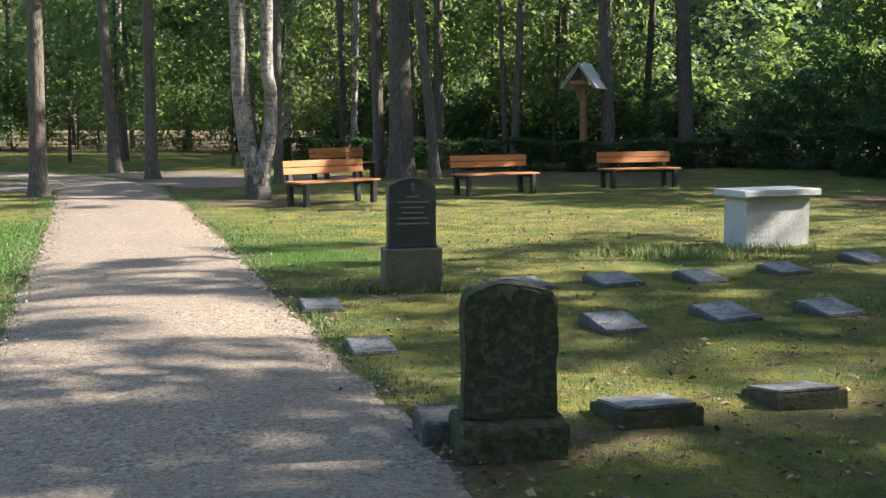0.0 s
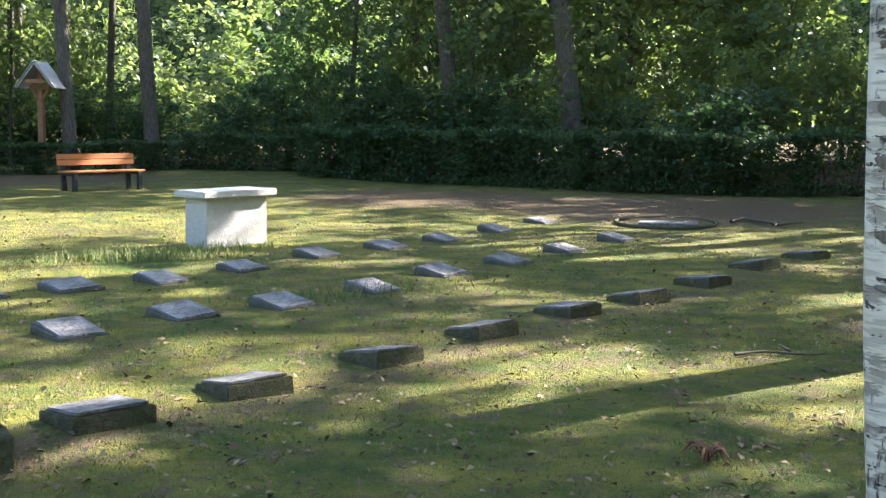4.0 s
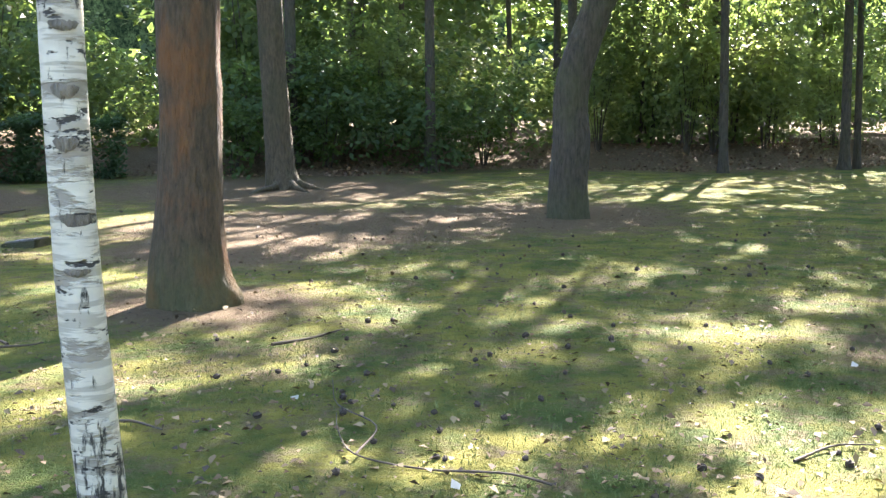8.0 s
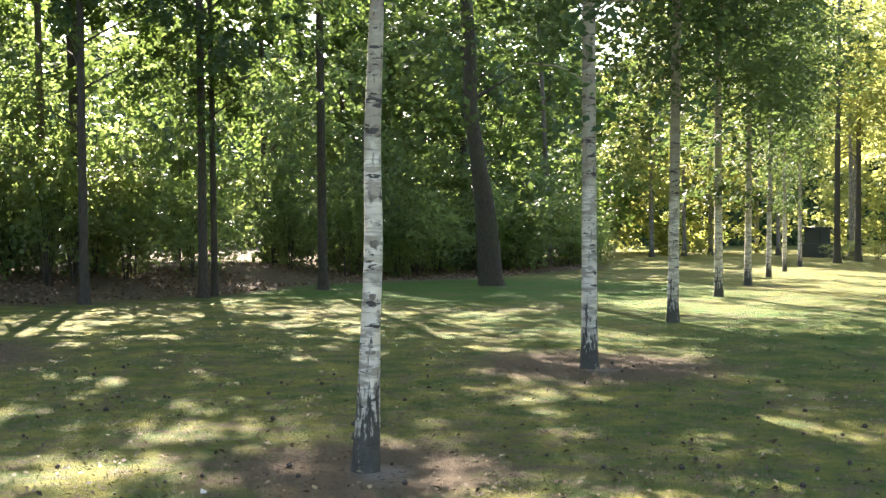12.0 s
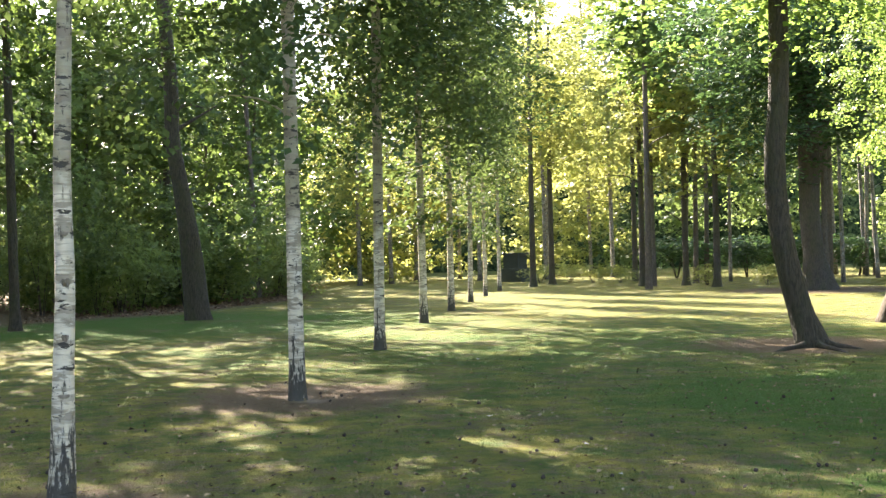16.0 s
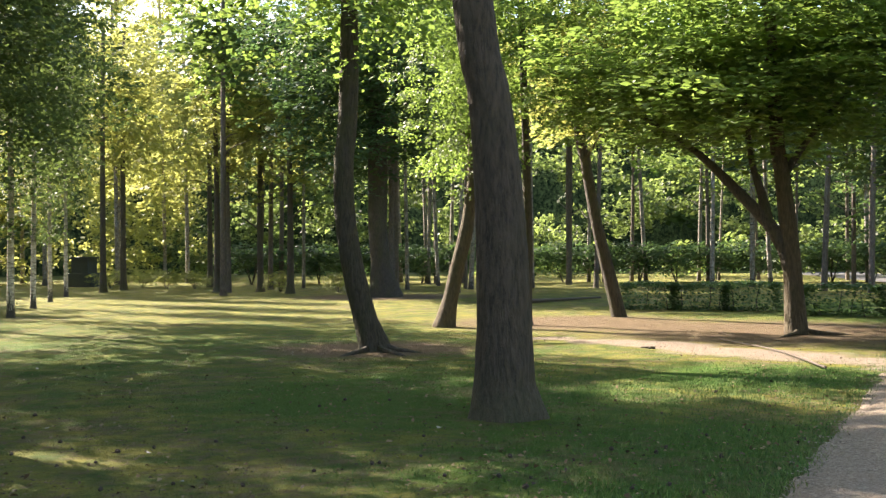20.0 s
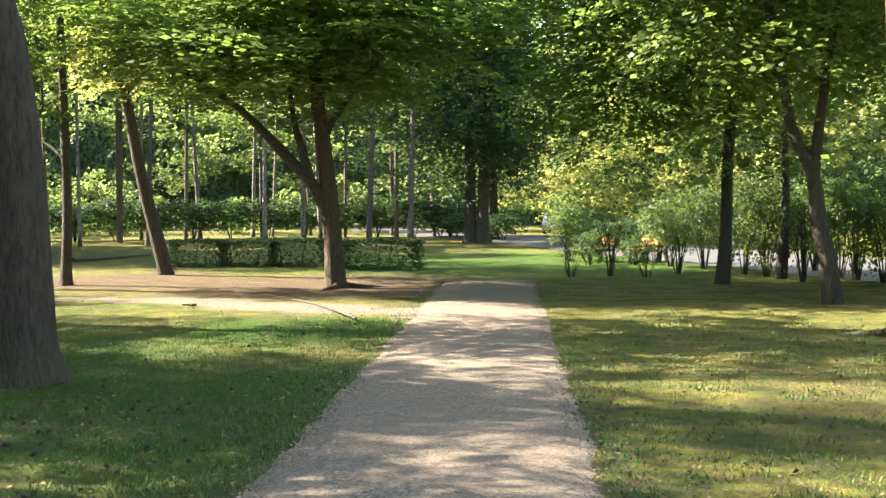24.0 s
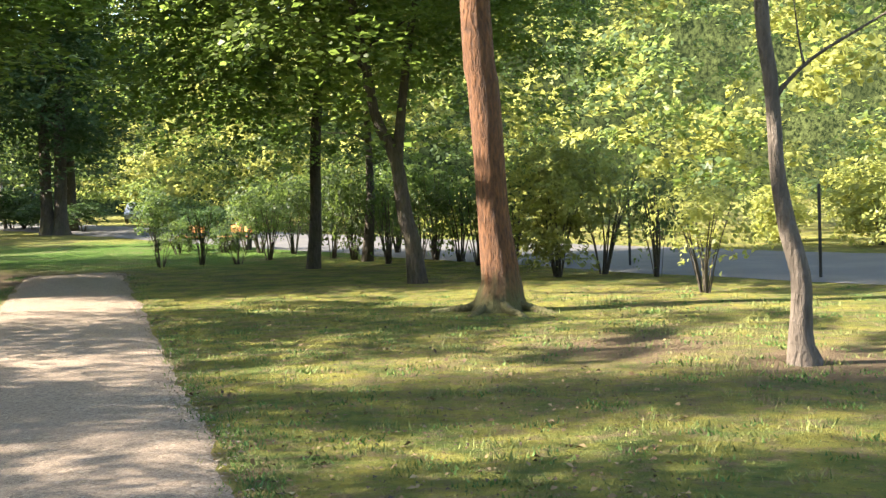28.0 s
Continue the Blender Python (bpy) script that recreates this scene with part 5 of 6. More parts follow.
for k, w in enumerate((0.12, 0.29, 0.22, 0.20, 0.27, 0.30)):
    part("inscription_line", boxed(w, 0.005, 0.013), CARVED, stele, "worn engraved line").location = (0, -0.072, 0.465 - 0.048 * k)

# low grave tablets in three rows
def tablet_mesh(name, high_back, plate):
    """A low wedge of stone; the plate is the thin lighter slab on its sloping top."""
    back, front = (0.085, 0.024) if high_back else (0.055, 0.105)
    w, d = 0.215, 0.20
    bm = bmesh.new()
    if plate:
        w, d, lo = w - 0.024, d - 0.022, 0.0
        zs = ((front, front + 0.018), (back, back + 0.018))
    else:
        zs = ((-0.05, front), (-0.05, back))
    vs = [bm.verts.new(p) for p in ((-w, -d, zs[0][0]), (w, -d, zs[0][0]), (w, d, zs[1][0]), (-w, d, zs[1][0]), (-w, -d, zs[0][1]), (w, -d, zs[0][1]), (w, d, zs[1][1]), (-w, d, zs[1][1]))]
    for idx in ((3, 2, 1, 0), (4, 5, 6, 7), (0, 1, 5, 4), (1, 2, 6, 5), (2, 3, 7, 6), (3, 0, 4, 7)):
        bm.faces.new([vs[i] for i in idx])
    bmesh.ops.bevel(bm, geom=list(bm.edges), offset=0.008, segments=2, affect="EDGES")
    roughened(bm, 0.003, 11, 2)
    me = bpy.data.meshes.new(name)
    bm.to_mesh(me)
    bm.free()
    me.materials.append(SLAB_STONE if plate else GREY_STONE if high_back else MOSSY_STONE)
    return me


LINE = bpy.data.meshes.new("inscription_line")
bm = boxed(0.26, 0.010, 0.0012)
bm.to_mesh(LINE)
bm.free()
LINE.materials.append(SLAB_STONE)
TABLET = {hb: (tablet_mesh("block", hb, False), tablet_mesh("plate", hb, True)) for hb in (True, False)}


def tablet(x, y, turn, high_back, group, rng, label, size=1.0):
    root = thing("grave_tablet", on_ground(x, y, turn + rng.uniform(-4, 4), 0.01, (rng.uniform(-2.5, 2.5), rng.uniform(-2.5, 2.5))), label, "grave tablet", group)
    s = rng.uniform(0.93, 1.07) * size
    root.scale = (s, rng.uniform(0.95, 1.05) * size, s)
    link("block", TABLET[high_back][0], None, root)
    plate = link("plate", TABLET[high_back][1], None, root, "paler weathered plate")
    tilt = math.atan2(0.061 if high_back else -0.05, 0.4)
    for k in range(3):
        ob = link("inscription_line", LINE, None, plate, "worn engraved line")
        yy = 0.09 - 0.085 * k
        ob.location = (0, yy, (0.0545 if high_back else 0.080) + yy * math.tan(tilt) + 0.0192)
        ob.rotation_euler = (tilt, 0, 0)
        ob.scale = (1 - 0.2 * (k == 1), 1, 1)


rng = np.random.default_rng(31)
for x, y in ((0.65, 10.55), (1.48, 10.8), (2.37, 11.12), (3.32, 11.63), (4.41, 12.36), (5.52, 12.95), (6.58, 13.55), (7.8, 14.28), (9.18, 15.35)):
    tablet(x, y, 26, True, "back row of grave tablets", rng, "low tilted grave tablet of weathered grey stone")
for x, y in ((1.15, 8.54), (2.08, 9.02), (2.99, 9.28), (4.02, 9.77), (5.06, 10.46), (6.18, 11.07), (7.45, 11.9), (8.68, 12.57)):
    tablet(x, y, 26, True, "middle row of grave tablets", rng, "low tilted grave tablet set in mossy turf")
for x, y in ((0.93, 6.04), (1.83, 6.48), (2.90, 6.97), (3.88, 7.39), (4.96, 7.93), (6.01, 8.4), (7.16, 8.94), (8.41, 9.62), (9.8, 10.3)):
    tablet(x, y, 15, False, "front row of grave tablets", rng, "low grave tablet with a dark mossy front face")
for x, y in ((-1.11, 9.48), (-0.6, 7.87)):
    tablet(x, y, 14, True, "tablets beside the path", rng, "pale low grave tablet beside the gravel path", 0.8)

# a grave with a low kerb round it
plot = thing("kerbed_grave", on_ground(11.0, 14.6, -38), "flat grave slab inside a low oval kerb", "grave")
ring = [(0.78 * math.cos(a), 0.98 * math.sin(a), 0.03) for a in np.linspace(0, 2 * math.pi, 25)]
part("slab", roughened(boxed(0.9, 0.46, 0.09, pose(0.05, -0.4, 0.03), 0.01), 0.004, 9, 3), SLAB_STONE, plot)
link("kerb", joined("kerb", [tube(ring, np.full(25, 0.028), 6, 0.05)]), MOSSY_STONE, plot)

# the altar table
altar = thing("altar_table", on_ground(3.83, 14.10, 26), "pale concrete altar table with an overhanging slab", "altar")
part("body", boxed(0.99, 0.40, 0.64, pose(0, 0, 0.31), 0.008), CONCRETE, altar)
part("slab", boxed(1.20, 0.56, 0.085, pose(0, 0, 0.668), 0.010, 2), CONCRETE, altar)
part("panel_edge", boxed(0.9, 0.008, 0.008, pose(0, -0.203, 0.618)), CONCRETE, altar)


def bench(x, y, turn, label, group="benches facing the graves"):
    root = thing("bench", on_ground(x, y, turn), label, "bench", group)
    for sx in (-0.78, 0.78):
        part("leg", boxed(0.095, 0.09, 0.43, pose(sx, -0.22, 0.205), 0.006), BLACK_STEEL, root)
        part("leg", boxed(0.095, 0.09, 0.76, pose(sx, 0.24, 0.37, -6), 0.006), BLACK_STEEL, root)
        part("bracket", boxed(0.07, 0.44, 0.06, pose(sx, 0.0, 0.385), 0.005), BLACK_STEEL, root)
    for k in range(4):
        part("seat_plank", boxed(1.86, 0.105, 0.035, pose(0, -0.20 + 0.118 * k, 0.435), 0.006), BENCH_WOOD, root)
    for k in range(2):
        part("back_plank", boxed(1.86, 0.035, 0.115, pose(0, 0.235 + 0.012 * k, 0.62 + 0.125 * k, -6), 0.006), BENCH_WOOD, root)
    return root


BENCH = "wooden park bench with orange-brown planks and black legs"
bench(-2.08, 20.55, 46, BENCH)
bench(0.94, 23.2, 32, BENCH)
bench(4.2, 25.35, 22, BENCH)
bench(-2.55, 28.2, 50, "wooden park bench farther back under the pines")
bench(12.7, -36.1, 124, "orange-brown bench among shrubs beyond the lawn", "benches beyond the lawn")
bench(11.3, -36.5, 128, "orange-brown bench among shrubs beyond the lawn", "benches beyond the lawn")

# the roofed wayside cross
shrine = thing("roofed_cross", on_ground(3.9, 33.0, -28), "brown wooden cross under a small shingled gable roof", "wayside cross")
shrine.scale = (0.84, 0.9, 1.0)
part("post", boxed(0.20, 0.20, 2.9, pose(0, 0, 1.4), 0.02), SHRINE_WOOD, shrine)
part("crossbeam", boxed(0.66, 0.14, 0.15, pose(0, -0.03, 2.36), 0.015), SHRINE_WOOD, shrine)
for sx in (-1, 1):
    part("brace", boxed(0.08, 0.10, 0.42, pose(sx * 0.2, -0.03, 2.2, 0, sx * 42), 0.01), SHRINE_WOOD, shrine)
    roof = part("roof_panel", boxed(0.86, 1.0, 0.03, pose(sx * 0.29, 0, 2.66, 0, sx * 48), 0.005), SHINGLE_WOOD, shrine)
    for k in range(5):
        for j in range(6):
            slip = 0.006 * math.sin(5.3 * j + 2.9 * k)
            part("shingle", boxed(0.22, 0.168, 0.022, pose(sx * (0.09 + 0.125 * k + slip), -0.4375 + 0.175 * j, 2.965 - 0.139 * k - slip, 0, sx * 46), 0.003), SHINGLE_WOOD, roof)
part("ridge", boxed(0.10, 1.06, 0.05, pose(0, 0, 3.03), 0.01), SHINGLE_WOOD, shrine)
part("gable_board", boxed(0.62, 0.03, 0.10, pose(0, -0.48, 2.5), 0.006), SHRINE_WOOD, shrine)

# clipped hedge behind the benches and along the wood edge
def hedge_run(points, sxy, sz, spacing, label, group):
    pts = np.array(points, float)
    for a, b in zip(pts, pts[1:]):
        n = max(1, int(np.hypot(*(b - a)) / spacing))
        for k in range(n):
            p = a + (b - a) * (k + 0.5) / n
            shrub("hedge_bush", label, p[0], p[1], HEDGE_LEAVES[k % 2], sxy, sz, stems=5, group=group, category="hedge")


def clipped_hedge(points, height, depth, label, group, leaves=None):
    """A clipped hedge along a line: one bush after another, each with its stems and a square-cut body of leaves."""
    pts = np.array(points, float)
    j = 0
    for a, b in zip(pts, pts[1:]):
        ln = float(np.hypot(*(b - a)))
        n = max(1, round(ln / 1.75))
        turn = math.degrees(math.atan2(b[1] - a[1], b[0] - a[0]))
        for k in range(n):
            j += 1
            p = a + (b - a) * (k + 0.5) / n
            root = thing("hedge_bush", on_ground(p[0], p[1], turn + 180 * (j % 2)), label, "hedge", group)
            for i in range(4):
                ob = link("stem", STEMS[(i + j) % 6], None, root)
                ob.location = (-0.6 + 0.4 * i, 0.05 * math.sin(3 * i + j), -0.05)
                ob.rotation_euler = (0, 0, 1.7 * i + j)
                ob.scale = (0.25, 1, 0.45 * height)
            ob = link("foliage", (leaves or HEDGE_BLOCK)[j % 2], None, root)
            ob.scale = (ln / n / 1.75, depth, height / 1.22 * (1 + 0.04 * math.sin(2.7 * j)))


clipped_hedge(((-6, 36), (0.8, 33.4), (3.6, 32.1), (5.8, 33.0), (8.4, 35.4)), 0.82, 0.75, "low dark clipped hedge bush", "hedge behind the benches")
clipped_hedge(((8.6, 35.6), (10.8, 32.6)), 1.05, 0.9, "low dark clipped hedge bush", "hedge behind the benches")
clipped_hedge(((11.2, 31.5), (10.6, 29.4), (12.9, 25.0), (16.2, 19.8), (19.9, 18.2)), 1.28, 1.0, "dark square-cut hedge bush before the wood", "hedge before the wood")
clipped_hedge(((24.2, -28.3), (19.9, -30.4)), 0.84, 0.8, "low leafy clipped hedge bush on the lawn", "hedge under the maple", LAWN_HEDGE)
hedge_run(((27.5, -70.5), (22.5, -62.0)), 1.5, 0.8, 2.6, "dark bush before the far road", "bushes of the far stand")
clipped_hedge(((18.2, -29.0), (16.0, -29.6)), 0.84, 0.8, "low leafy clipped hedge bush on the lawn", "hedge under the maple", LAWN_HEDGE)
hedge_run(((36, -68), (26, -58)), 1.3, 0.7, 2.0, "dark bush at the edge of the far road", "bushes of the far stand")
hedge_run(((18.0, -49.5), (14.0, -45.0)), 1.1, 0.62, 2.0, "dark bush at the edge of the far road", "bushes of the far stand")
hedge_run(((66, -38), (56, -50), (44, -62), (33, -67)), 1.9, 1.2, 2.2, "dark dense bush below the far stand", "bushes of the far stand")
for x, y, sxy in ((64.8, -28.9, 0.95), (64.2, -30.6, 1.0), (60.6, -30.4, 0.8), (59.4, -31.6, 0.8), (50.0, -31.5, 0.6), (47.0, -33.0, 0.6)):
    shrub("shrub", "low pale green bush in the sun", x, y, OPEN_SHRUB[int(x) % 2], sxy, 0.42, stems=6, group="bushes beyond the lawn")
for k in range(13):
    f = k / 12
    x, y = 10 - 30 * f + 0.8 * math.sin(5 * k), -49.5 + 31 * f + 0.8 * math.cos(7 * k)
    shrub("shrub", "sunlit yellow-green bush across the road", x, y, (OPEN_SHRUB + SUNNY_SHRUB)[k % 4], 0.8 + 0.3 * math.sin(k), 0.6 + 0.3 * math.cos(2.3 * k) ** 2, stems=6, group="bushes across the road")

# shrubs by the road
for x, y, mesh, sxy, sz, label in ((0.4, -22.3, SUNNY_SHRUB[0], 0.72, 0.85, "leafy green shrub with thin dark stems"), (-0.5, -23.1, OPEN_SHRUB[1], 0.8, 0.95, "leafy green shrub with thin dark stems"), (-2.0, -18.4, OPEN_SHRUB[0], 0.62, 0.66, "open shrub with yellow-green leaves and many stems"), (5.9, -29.6, SHRUB_LEAVES[2], 0.6, 0.85, "shrub with a bundle of bare stems"), (4.6, -27.4, SPARSE_SHRUB[0], 0.45, 0.8, "shrub with a bundle of bare stems"), (-5.4, -19.0, OPEN_SHRUB[1], 0.5, 0.6, "open shrub with yellow-green leaves and many stems"), (-7.2, -17.0, OPEN_SHRUB[0], 0.6, 0.8, "open shrub with yellow-green leaves and many stems")):
    shrub("shrub", label, x, y, mesh, sxy, sz, stems=11, group="shrubs beside the road", spread=0.75, lift=0.3)

# vase-shaped shrubs standing free on the lawn before the far benches
for x, y, k, sxy, sz, lift, stems, label in ((10.42, -27.54, 1, 0.30, 0.33, 0.48, 7, "small thin round-headed shrub on the lawn"), (9.72, -28.6, 0, 0.36, 0.58, 0.42, 9, "tall thin shrub with a bundle of bare stems"), (8.7, -28.5, 1, 0.20, 0.28, 0.35, 6, "small thin shrub on the lawn"), (8.3, -29.9, 0, 0.5, 0.62, 0.4, 10, "spreading shrub with bare lower stems")):
    shrub("shrub", label, x, y, SPARSE_SHRUB[k], sxy, sz, stems=stems, group="free shrubs on the lawn", spread=0.85, lift=lift)

# leafy shrubs on bare stems round the far benches and before the road
for k, (x, y, sxy, sz, lift) in enumerate(((12.3, -33.9, 0.42, 0.34, 0.1), (10.9, -34.2, 0.36, 0.30, 0.1), (9.6, -33.6, 0.6, 0.62, 0.5), (8.4, -33.0, 0.55, 0.6, 0.7), (7.4, -31.6, 0.62, 0.66, 0.8), (5.2, -30.6, 0.6, 0.6, 0.8), (4.1, -29.4, 0.55, 0.62, 0.7), (2.9, -27.9, 0.6, 0.6, 0.6), (1.7, -26.6, 0.5, 0.5, 0.7), (13.6, -35.6, 0.5, 0.5, 0.6))):
    shrub("shrub", "leafy green shrub on bare dark stems", x, y, SHRUB_LEAVES[k % 3], sxy, sz, stems=12, group="shrubs beside the road", spread=0.9, lift=lift)

# shady undergrowth between the maples and the road
for k, (x, y, sxy, sz) in enumerate(((6.6, -30.2, 0.4, 0.9), (3.6, -28.6, 0.55, 0.9), (2.3, -26.4, 0.5, 0.8), (1.4, -24.6, 0.6, 0.95), (-1.5, -22.0, 0.45, 0.7), (5.2, -32.4, 0.6, 0.8), (10.6, -35.4, 0.5, 0.7))):
    shrub("shrub", "shady shrub with a bundle of bare stems", x, y, SPARSE_SHRUB[k % 2], sxy, sz, stems=13, group="shrubs beside the road", spread=0.7, lift=0.35)

# fence posts along the road
for x, y in ((8.3, -35.3), (3.87, -30.2), (-1.1, -25.1), (-4.25, -20.85), (-8.6, -16.2)):
    post = thing("fence_post", on_ground(x, y), "thin dark metal post at the roadside", "post", "posts along the road")
    part("shaft", boxed(0.05, 0.05, 1.68, pose(0, 0, 0.82), 0.006), BLACK_STEEL, post)
    part("cap", boxed(0.062, 0.062, 0.03, pose(0, 0, 1.665), 0.006), BLACK_STEEL, post)

# dark monument beyond the birches
mon = thing("monument", on_ground(69.5, -29.2, 20), "dark stone monument in the shade of the far trees", "monument")
part("base", boxed(2.2, 1.0, 0.9, pose(0, 0, 0.42), 0.03), DARK_STONE, mon)
part("block", boxed(1.5, 0.8, 0.9, pose(0, 0, 1.3), 0.03), DARK_STONE, mon)
part("cap", boxed(1.7, 0.95, 0.15, pose(0, 0, 1.82), 0.02), DARK_STONE, mon)

# a car parked far off beyond the lawn
def car_body():
    bm = bmesh.new()
    side = [(-2.1, 0.32), (2.1, 0.32), (2.15, 0.62), (1.95, 0.86), (1.05, 0.95), (0.45, 1.42), (-1.35, 1.45), (-1.95, 0.98), (-2.15, 0.72)]
    f = bm.faces.new([bm.verts.new((x, -0.85, z)) for x, z in side])
    got = bmesh.ops.extrude_face_region(bm, geom=[f])
    bmesh.ops.translate(bm, verts=[v for v in got["geom"] if isinstance(v, bmesh.types.BMVert)], vec=(0, 1.7, 0))
    for v in bm.verts:
        if v.co.z > 1.2:
            v.co.y *= 0.8
    bmesh.ops.recalc_face_normals(bm, faces=bm.faces)
    bmesh.ops.bevel(bm, geom=list(bm.edges), offset=0.06, segments=2, affect="EDGES")
    return bm


CAR_PAINT = plain_material("car_paint", (0.22, 0.26, 0.33), 0.25, 0.2, 0.1)
CAR_GLASS = plain_material("car_glass", (0.02, 0.025, 0.03), 0.1)
TYRE = plain_material("tyre_rubber", (0.02, 0.02, 0.02), 0.9)
car = thing("car", on_ground(30.6, -76.5, -75), "pale silver car parked beyond the lawn", "car")
part("body", car_body(), CAR_PAINT, car)
part("side_window", boxed(1.9, 1.5, 0.34, pose(-0.45, 0, 1.17), 0.05), CAR_GLASS, car)
for x in (-1.3, 1.3):
    for y in (-0.78, 0.78):
        wheel = bmesh.new()
        bmesh.ops.create_cone(wheel, cap_ends=True, segments=20, radius1=0.32, radius2=0.32, depth=0.22, matrix=pose(x, y, 0.32, 90))
        bmesh.ops.bevel(wheel, geom=[e for e in wheel.edges if e.calc_face_angle(0) > 1], offset=0.04, segments=2, affect="EDGES")
        part("wheel", wheel, TYRE, car)

# ---- litter, twigs, cones and grass ----
def cone_mesh():
    bm = bmesh.new()
    bmesh.ops.create_icosphere(bm, subdivisions=2, radius=0.02)
    for v in bm.verts:
        a = math.atan2(v.co.y, v.co.x)
        k = 1 + 0.22 * math.sin(5 * a + 160 * v.co.z)
        v.co.x, v.co.y, v.co.z = v.co.x * k, v.co.y * k, v.co.z * 1.5
    me = bpy.data.meshes.new("pine_cone")
    bm.to_mesh(me)
    bm.free()
    me.materials.append(CONE_BROWN)
    return me


CONE = cone_mesh()
rng = np.random.default_rng(51)
for k in range(230):
    az, d = radians(rng.uniform(52, 146)), rng.uniform(4.2, 15) if k % 4 else rng.uniform(4.2, 9)
    x, y = d * math.sin(az), d * math.cos(az)
    if off_line(PATH_LINE, x, y)[0] < 1.3:
        continue
    ob = link("pine_cone", CONE, None)
    s = rng.uniform(0.55, 0.95)
    ob.matrix_world = pose(x, y, float(ground_z(x, y)) + 0.018 * s, rng.uniform(60, 120), 0, rng.uniform(0, 360)) @ Matrix.Scale(s, 4)
    tagged(ob, "dark fallen pine cone lying on mossy turf", "pine cone", "fallen pine cones")


def branch(runs, r, label="dry fallen branch lying on the turf", name="fallen_branch"):
    """A thin branch on the ground: runs of x, y, the first its stem."""
    rngb = np.random.default_rng(int(abs(runs[0][0][0]) * 100))
    x0, y0 = runs[0][0]
    root = thing(name, on_ground(x0, y0, 0, 0), label, "branch")
    for k, run in enumerate(runs):
        pts = [(x - x0, y - y0, float(ground_z(x, y) - ground_z(x0, y0)) + r + rngb.uniform(0, 0.03)) for x, y in run]
        pts = [(px + rngb.uniform(-0.03, 0.03), py + rngb.uniform(-0.03, 0.03), pz) for px, py, pz in pts]
        n = 4 * len(pts)
        link("stem" if k == 0 else "side_twig", joined("stem", [tube(curve_points(pts, n), np.linspace(r, r * 0.4, n), 6, 0.08)]), TWIG_BROWN, root)


branch([[(4.55, 1.75), (4.52, 1.98), (4.48, 2.32), (4.43, 2.66), (4.72, 2.94), (5.06, 3.13)], [(4.43, 2.66), (4.87, 2.82), (5.2, 3.2), (5.66, 3.54)]], 0.006)
branch([[(6.36, 4.46), (6.66, 4.38), (7.03, 4.29)]], 0.013)
branch([[(5.39, 0.89), (5.66, 0.76), (5.75, 0.59)]], 0.008)
branch([[(5.13, 6.05), (5.4, 6.07), (5.58, 5.87), (5.71, 5.88)], [(5.5, 6.0), (5.62, 6.15)]], 0.012)
branch([[(11.93, 14.12), (12.4, 14.4), (12.8, 14.7)], [(12.3, 14.3), (12.2, 13.5), (11.75, 12.95)], [(12.2, 13.5), (12.85, 13.6)]], 0.03, "broken dry branches on the bare soil")
branch([[(4.37, 4.01), (4.38, 3.86), (4.36, 3.7)]], 0.010)
branch([[(29.72, -29.4), (30.4, -34.0)]], 0.09, "long dead log lying on the far lawn", "fallen_log")
branch([[(13.4, -16.5), (13.6, -16.35)], [(13.45, -16.45), (13.3, -16.2)]], 0.03, "short dark root piece on bare soil")
branch([[(9.2, -15.3), (11.5, -17.6), (14.0, -19.4)]], 0.02, "thin dry branch across the sandy soil")

# a tuft of dry brown leaves in the sun
tuft = thing("dry_tuft", on_ground(3.36, 4.2), "tuft of dry red-brown leaves on the turf", "dead plant")
r = np.random.default_rng(71)
DRY_TUFT = plain_material("dry_fern", (0.16, 0.075, 0.035), 0.85)
for k in range(26):
    az, ln = r.uniform(0, 6.28), r.uniform(0.06, 0.15)
    d = np.array([math.cos(az), math.sin(az), 0]) * ln
    link("dry_leaf", joined("dry_leaf", [tube(curve_points([(0, 0, 0), d * 0.5 + [0, 0, 0.09], d + [0, 0, r.uniform(0.0, 0.08)]], 6), np.array([0.002, 0.006, 0.009, 0.008, 0.005, 0.001]), 4)]), DRY_TUFT, tuft)


def scatter(n, where, seed):
    r = np.random.default_rng(seed)
    pts = []
    while sum(map(len, pts)) < n:
        az, d = np.radians(r.uniform(-24, 186, 20000)), where(r, 20000)
        x, y = d * np.sin(az), d * np.cos(az)
        keep = off_line(PATH_LINE, x, y)[0] > 1.08 + r.uniform(-0.1, 0.1, len(x))
        pts.append(np.stack([x, y], -1)[keep])
    return np.concatenate(pts)[:n], r


def flat_leaves(name, n, size, material, label, seed, far=26):
    p, r = scatter(n, lambda r, k: 3.2 + (far - 3.2) * r.uniform(0, 1, k) ** 1.3, seed)
    c = np.concatenate([p, ground_z(p[:, 0], p[:, 1])[:, None] + r.uniform(0.004, 0.03, n)[:, None]], -1)
    a = r.normal(size=(n, 3)) * [1, 1, 0.25]
    a /= np.linalg.norm(a, axis=1)[:, None]
    b = np.cross(a, r.normal(size=(n, 3)) * 0.3 + [0, 0, 1.0])
    b /= np.linalg.norm(b, axis=1)[:, None]
    s = (size * r.uniform(0.5, 1.4, n))[:, None]
    co = np.stack([c - a * s * 0.5, c + b * s * 0.32 + [0, 0, 0.008], c + a * s * 0.5, c - b * s * 0.32 + [0, 0, 0.008]], 1).reshape(-1, 3)
    tagged(link(name, faces_mesh(name, co, np.arange(4 * n).reshape(n, 4), 4), material), label, "leaf litter", kind="stuff")


